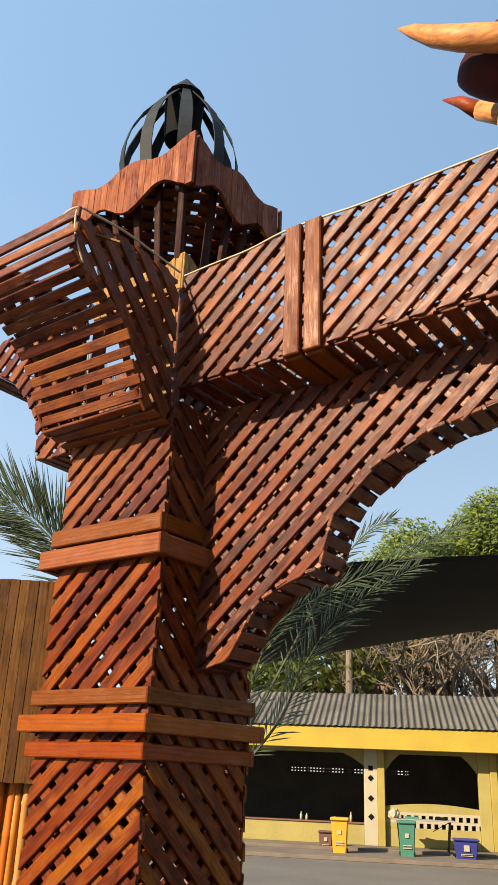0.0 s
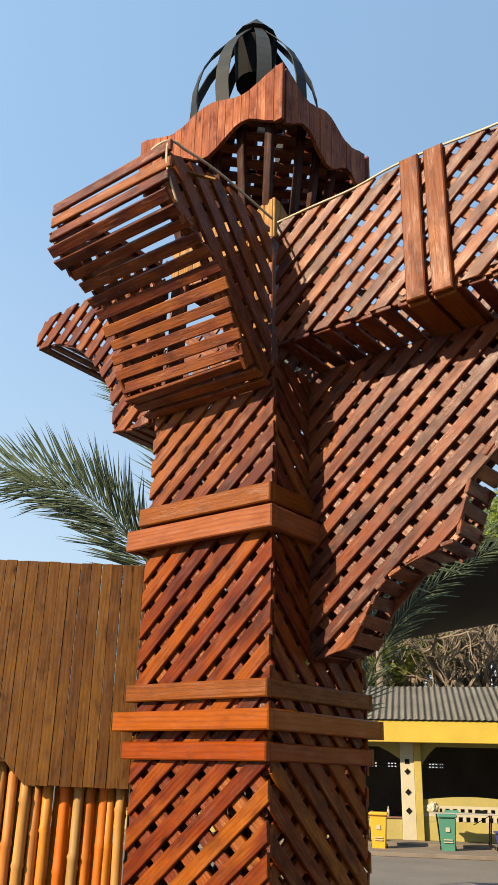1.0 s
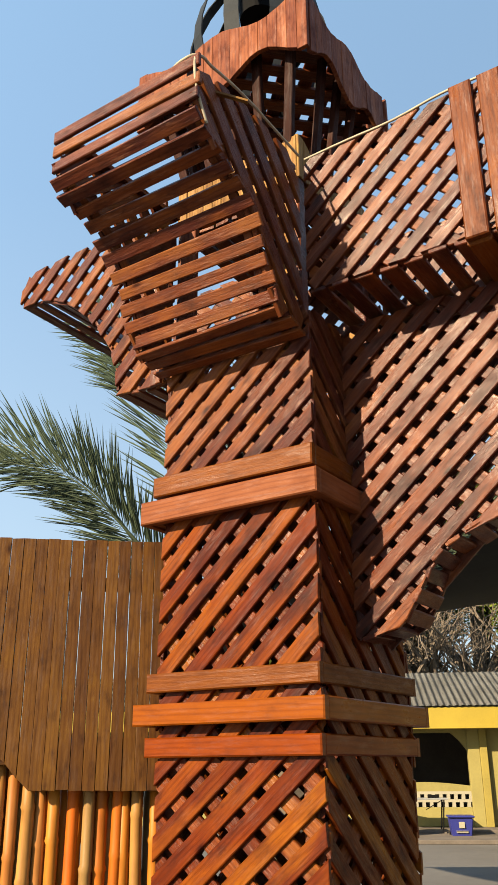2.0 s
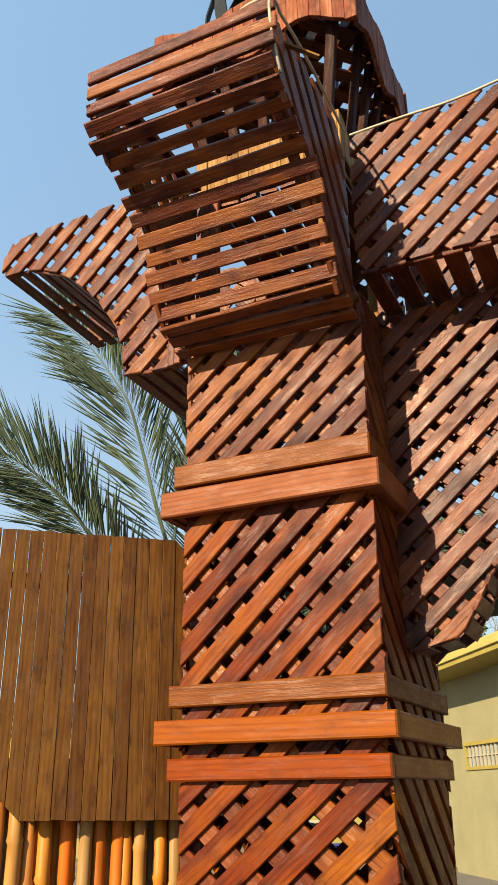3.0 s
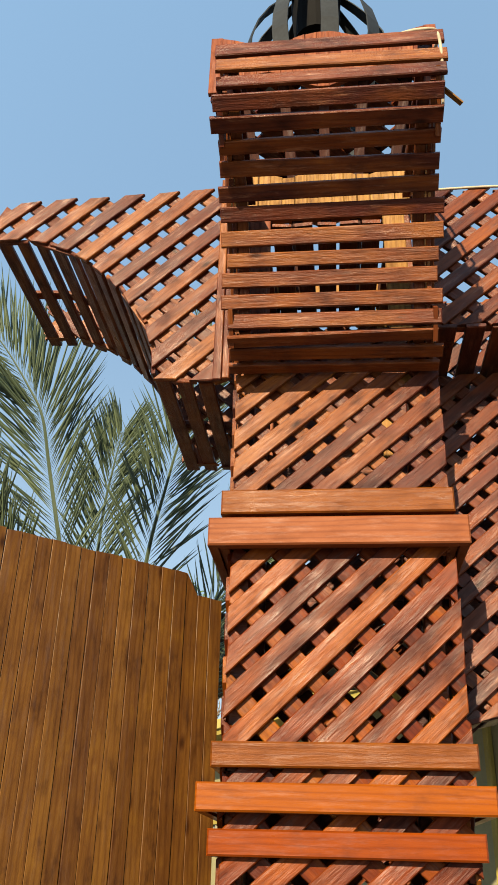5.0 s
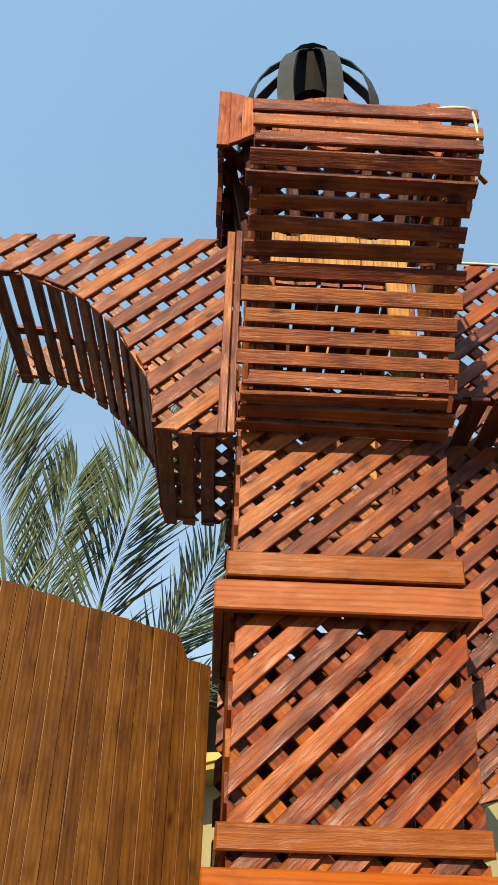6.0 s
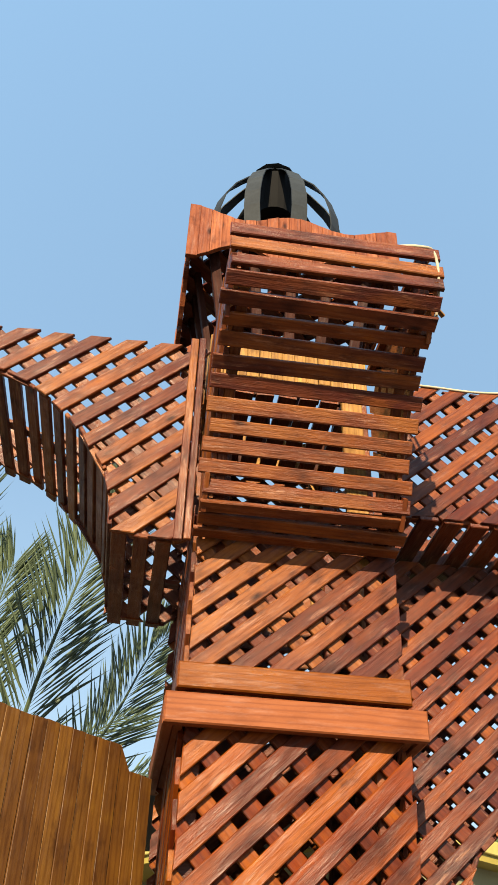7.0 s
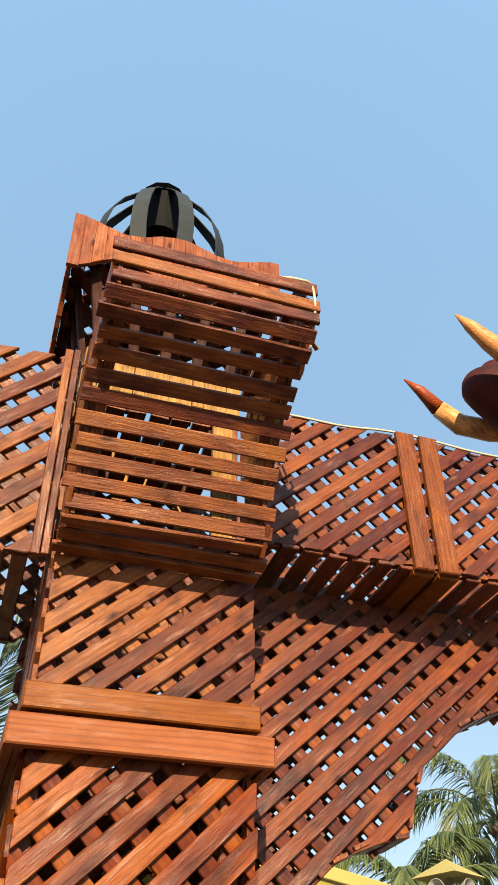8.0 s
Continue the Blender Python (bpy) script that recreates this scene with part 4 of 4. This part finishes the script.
for vtx in bm.verts:
    vtx.co *= 1 + 0.35 * noise.noise(vtx.co * 14)
    vtx.co.z = max(vtx.co.z, -0.09) + 0.09
part("bag", bm, WHITE, sack)

# ---- washroom building ----
wash = thing("washroom_building", (-1.42, 14.8, 0), math.degrees(math.atan2(-0.83, 0.56)), label="pale yellow washroom block with louvred windows and flat roof", category="building")


def wb(name, mat, x0, x1, y0, y1, z0, z1, bevel=0.01, label="", parent=None):
    return cb(name, mat, x0, x1, y0, y1, z0, z1, bevel, label, parent or wash)


K0, K1 = -4.6, 7.5
GLASS = plain("dusty_blue_glass", (0.10, 0.14, 0.16), 0.2, 0, 0.2, 4)
for x0, x1, z0, z1 in ((K0, K1, 2.62, 4.0), (K0, 3.37, 0, 2.05), (4.91, K1, 0, 2.05), (K0, -3.2, 2.05, 2.62), (-1.19, -0.25, 2.05, 2.62), (2.1, 2.98, 2.05, 2.62), (5.19, K1, 2.05, 2.62)):
    wb("wall", WASH, x0, x1, 0, 0.15, z0, z1, 0)
wb("wall", WASH, K0, K0 + 0.15, 0.15, 4, 0, 4.0, 0)
wb("wall", WASH, K1 - 0.15, K1, 0.15, 4, 0, 4.0, 0)
wb("wall", WASH, K0, K1, 4, 4.15, 0, 4.0, 0)
for x in (-0.62, 2.64, 6.2):
    wb("drain_pipe", OLIVE, x - 0.05, x + 0.05, -0.1, 0, 0, 4.0, 0.02, "mustard painted down pipe")
for x0, x1 in ((-3.2, -1.19), (-0.25, 2.1), (2.98, 5.19)):
    frame_w = wb("window", OLIVE, x0, x1, -0.03, 0.06, 2.54, 2.62, 0.005, "louvred window in a mustard frame")
    wb("window_rail", OLIVE, x0, x1, -0.03, 0.06, 2.05, 2.12, 0.005, "", frame_w)
    wb("window_rail", WHITE, x0, x1, 0.0, 0.03, 2.32, 2.34, 0, "", frame_w)
    # dark sheet standing for the unlit room behind the panes
    wb("window_back", SHADE_IN, x0, x1, 0.13, 0.15, 2.06, 2.61, 0, "", frame_w)
    n = int((x1 - x0) / 0.2)
    for k in range(n + 1):
        wb("window_bar", OLIVE if k in (0, n) else WHITE, x0 + (x1 - x0 - 0.06) * k / n, x0 + (x1 - x0 - 0.06) * k / n + (0.06 if k in (0, n) else 0.014), -0.01, 0.05, 2.12, 2.54, 0, "", frame_w)
        if k < n:
            wb("pane", GLASS, x0 + (x1 - x0 - 0.06) * k / n + 0.03, x0 + (x1 - x0 - 0.06) * (k + 1) / n - 0.005, 0.035, 0.045, 2.12, 2.54, 0, "", frame_w)
wb("door_frame", YELLOW, 3.37, 3.49, -0.03, 0.15, 0, 2.05)
wb("door_frame", YELLOW, 4.79, 4.91, -0.03, 0.15, 0, 2.05)
wb("door_frame", YELLOW, 3.49, 4.79, -0.03, 0.15, 1.94, 2.05)
# dark sheet added to stand for the shade inside the doorway
wb("door_back", SHADE_IN, 3.3, 5.0, 1.2, 1.25, 0, 2.3, 0)
sign_board = wb("sign", BLACK, 0.71, 1.35, -0.03, 0.0, 1.70, 1.96, 0.004, "black washroom sign with pale pictogram shapes")
for x0, x1, z0, z1 in ((0.79, 0.95, 1.80, 1.92), (1.08, 1.24, 1.80, 1.92), (0.75, 1.31, 1.73, 1.76)):
    wb("sign_mark", WHITE, x0, x1, -0.034, -0.03, z0, z1, 0, "", sign_board)
wb("soffit", OLIVE, K0 - 0.9, K1 + 0.3, -0.9, 4.6, 4.0, 4.10, 0)
wb("roof_edge", PALE_EDGE, K0 - 0.95, K1 + 0.35, -0.95, 4.65, 4.10, 4.28, 0.01, "yellow painted roof edge")

# ---- shade net ----
NET = plain("black_shade_net", (0.018, 0.018, 0.017), 0.9, 0, 0.25, 1.5)
bm = bmesh.new()
grid = []
for i in range(25):
    a = i / 24
    row = []
    for j in range(13):
        c = j / 12
        near = Vector((-2.86, 3.80, 3.45)).lerp(Vector((3.0, 6.7, 3.95)), a)
        far = Vector((-6.4, 7.0, 2.95)).lerp(Vector((1.8, 10.6, 4.25)), a)
        p = near.lerp(far, c)
        p.z += -0.16 * math.sin(math.pi * c) + 0.03 * math.sin(9 * a + 4 * c) * math.sin(math.pi * a)
        row.append(bm.verts.new(p))
    grid.append(row)
for i in range(24):
    for j in range(12):
        bm.faces.new((grid[i][j], grid[i + 1][j], grid[i + 1][j + 1], grid[i][j + 1]))
bmesh.ops.solidify(bm, geom=bm.faces[:], thickness=0.01)
net = thing("shade_canopy", label="black shade net stretched between posts beyond the gate", category="shade canopy")
part("net", bm, NET, net, smooth=True)
for x, y, z in ((-2.86, 3.80, 3.45), (3.0, 6.7, 3.95), (-6.4, 7.0, 2.95), (1.8, 10.6, 4.25)):
    bm = bmesh.new()
    tube(bm, [(x, y, 0), (x, y, z + 0.03)], 0.03, 8)
    part("post", bm, STEEL, net)

# ---- trees ----
LEAF = foliage("broad_tree_leaf", (0.045, 0.078, 0.012), (0.20, 0.25, 0.038))
BUSH = foliage("yellow_green_leaf", (0.04, 0.06, 0.010), (0.16, 0.18, 0.035))
GREY_BARK = plain("grey_brown_bark", (0.1512, 0.1188, 0.0864), 0.9, 0, 0.25, 2, 0.5)


def leafy(name, at, crown_r, crown_z, flat, n, size, mat, seed, label, category="tree"):
    r = random.Random(seed)
    t = thing(name, (*at, 0), r.uniform(0, 360), label=label, category=category, group="trees behind the canteen")
    lobes = [(Vector((r.uniform(-1, 1) * crown_r * 0.75, r.uniform(-1, 1) * crown_r * 0.75, crown_z + r.uniform(-0.75, 0.75) * crown_r * flat)), crown_r * r.uniform(0.28, 0.5)) for _ in range(16)]
    bm = bmesh.new()
    tube(bm, [(0, 0, 0), (0.1, 0, crown_z * 0.4), (0, 0.1, crown_z * 0.75)], [crown_r * 0.09, crown_r * 0.07, crown_r * 0.05], 9)
    for c, _ in lobes[:9]:
        tube(bm, [(0, 0.05, crown_z * 0.5), tuple(c * 0.5 + Vector((0, 0, crown_z * 0.32))), tuple(c)], [crown_r * 0.045, crown_r * 0.03, crown_r * 0.01], 6)
    part("trunk", bm, GREY_BARK, t)
    verts, faces = [], []
    for k in range(n):
        c, lr = lobes[r.randrange(len(lobes))]
        d = Vector((r.gauss(0, 1), r.gauss(0, 1), r.gauss(0, 1))).normalized()
        p = c + d * lr * r.uniform(0.6, 1.08)
        ax = Vector((r.gauss(0, 1), r.gauss(0, 1), r.gauss(0, 0.6))).normalized()
        w = ax.orthogonal().normalized() * size * 0.45
        i = len(verts)
        verts += [tuple(p - ax * size * 0.6), tuple(p + w), tuple(p + ax * size * 0.7), tuple(p - w)]
        faces.append((i, i + 1, i + 2, i + 3))
    mesh_part("crown", verts, faces, mat, t)


leafy("broadleaf_tree", (-14.6, 30.2), 4.4, 8.6, 0.60, 46000, 0.15, LEAF, 3, "large green broadleaf tree rising behind the canteen roof")
leafy("broadleaf_tree", (-10.2, 32.0), 5.0, 9.3, 0.55, 52000, 0.155, LEAF, 8, "large green broadleaf tree rising behind the canteen roof")
leafy("broadleaf_tree", (-12.8, 32.0), 3.6, 9.0, 0.55, 36000, 0.15, LEAF, 17, "rounded green broadleaf tree rising behind the canteen roof")
leafy("leafy_bush", (-14.6, 25.6), 2.2, 4.6, 0.8, 3500, 0.22, BUSH, 5, "sunlit yellow-green bush behind the canteen", "bush")
leafy("leafy_bush", (-18.0, 27.5), 2.6, 5.0, 0.8, 3500, 0.24, LEAF, 6, "dark green bush behind the canteen", "bush")
leafy("leafy_bush", (-5.5, 27.0), 2.4, 3.6, 0.8, 3000, 0.24, LEAF, 7, "dark green bush behind the canteen", "bush")


def bare_tree(at, high, seed, label):
    r = random.Random(seed)
    t = thing("bare_tree", (*at, 0), label=label, category="tree", group="bare trees behind the canteen")
    trunk, twigs = bmesh.new(), bmesh.new()

    def grow(p, d, length, rad, level):
        pts = [p]
        for k in range(4):
            d = (d + Vector((r.uniform(-1, 1), r.uniform(-1, 1), r.uniform(-0.5, 0.7))) * (0.16 + 0.07 * level)).normalized()
            pts.append(pts[-1] + d * length / 4)
        tube(trunk if level < 2 else twigs, pts, [rad * (1 - 0.12 * k) for k in range(5)], 7 if level < 2 else 4, level < 2)
        if level < 5:
            for k in range(3 if level < 4 else 2):
                nd = (d + Vector((r.uniform(-1, 1), r.uniform(-1, 1), r.uniform(-0.35, 0.6))) * 0.9).normalized()
                grow(pts[r.randint(2, 4)], nd, length * r.uniform(0.62, 0.85), rad * 0.58, level + 1)
    for k in range(3):
        grow(Vector((0.12 * k, 0, 0)), Vector((-0.35 + 0.35 * k, r.uniform(-0.2, 0.2), 1)).normalized(), high * 0.42, high * 0.028, 0)
    part("trunk", trunk, GREY_BARK, t)
    part("twig_mass", twigs, GREY_BARK, t)


bare_tree((-10.8, 27.4), 8.8, 4, "leafless grey-brown tree with tangled twigs behind the roof")
bare_tree((-7.6, 28.6), 8.4, 15, "leafless grey-brown tree with tangled twigs behind the roof")
bare_tree((-13.2, 27.8), 7.6, 25, "leafless grey-brown tree with tangled twigs behind the roof")
bm = bmesh.new()
tube(bm, [(-13.1, 24.5, 0), (-13.1, 24.5, 8.0)], [0.16, 0.12], 10)
tagged(part("utility_pole", bm, KERB, None), "pale concrete utility pole behind the canteen roof", "pole")


def coconut(at, high, size, seed, label, lean=0.4):
    r = random.Random(seed)
    t = thing("coconut_palm", (*at, 0), label=label, category="palm tree", group="coconut palms")
    top = Vector((lean, 0, high))
    bm = bmesh.new()
    tube(bm, [(0, 0, 0), (lean * 0.2, 0, high * 0.35), (lean * 0.6, 0, high * 0.7), tuple(top)], [0.22, 0.17, 0.14, 0.12], 10)
    part("trunk", bm, BARK, t)
    for k in range(20):
        a = 2.4 * k + r.uniform(-0.2, 0.2)
        e = 1.25 - 1.75 * k / 19
        h = Vector((math.cos(a), math.sin(a), 0))
        p1 = top + (h * math.cos(e) + Vector((0, 0, math.sin(e)))) * size * 0.45
        p2 = p1 + (h * math.cos(e - 0.55) + Vector((0, 0, math.sin(e - 0.55)))) * size * 0.35
        p3 = p2 + (h * math.cos(e - 1.2) + Vector((0, 0, math.sin(e - 1.2)))) * size * 0.3
        frond(t, [top, p1, p2, p3], size * 0.25, 78, COCO, r, 0.75, 0.028, 52, w=0.042)
    for k in range(5):
        bm = bmesh.new()
        bmesh.ops.create_uvsphere(bm, u_segments=10, v_segments=8, radius=0.13, matrix=Matrix.Translation(top + Vector((0.22 * math.cos(k * 1.3), 0.22 * math.sin(k * 1.3), -0.22))))
        part("coconut", bm, BARK, t, smooth=True)


coconut((13.4, 18.6), 7.7, 3.5, 31, "tall coconut palm with drooping green fronds", 0.2)
coconut((8.6, 14.6), 4.6, 2.2, 32, "coconut palm with yellowing fronds beside the washroom", 0.1)

# ---- loudspeaker post ----
speaker = thing("loudspeaker_post", (6.69, 9.82, 0), 25, label="post with pale pyramid roof sheltering grey horn loudspeakers", category="loudspeaker post")
bm = bmesh.new()
tube(bm, [(0, 0, 0), (0, 0, 4.3)], 0.05, 8)
part("post", bm, KERB, speaker)
bm = bmesh.new()
bmesh.ops.create_cone(bm, cap_ends=True, segments=4, radius1=0.56, radius2=0.01, depth=0.26, matrix=pose(0, 0, 4.43, 0, 0, 45))
part("roof", bm, CREAM, speaker, "pale corrugated pyramid roof")
for a in (0, 90, 180, 270):
    bm = bmesh.new()
    bmesh.ops.create_cone(bm, cap_ends=False, segments=20, radius1=0.16, radius2=0.03, depth=0.26, matrix=pose(0, 0, 0))
    bmesh.ops.solidify(bm, geom=bm.faces[:], thickness=0.006)
    part("horn_speaker", bm, SHEET, speaker, m=pose(0.22 * math.cos(radians(a)), 0.22 * math.sin(radians(a)), 4.1, 0, -90, a))

# ---- ground ----
GROUND = plain("pale_road_surface", (0.1126, 0.1047, 0.09504), 0.85, 0, 0.12, 0.5, 0.3)
bm = bmesh.new()
bmesh.ops.create_grid(bm, x_segments=8, y_segments=8, size=900)
tagged(part("ground", bm, GROUND, None), "pale grey sandy concrete ground", "ground", kind="structure")
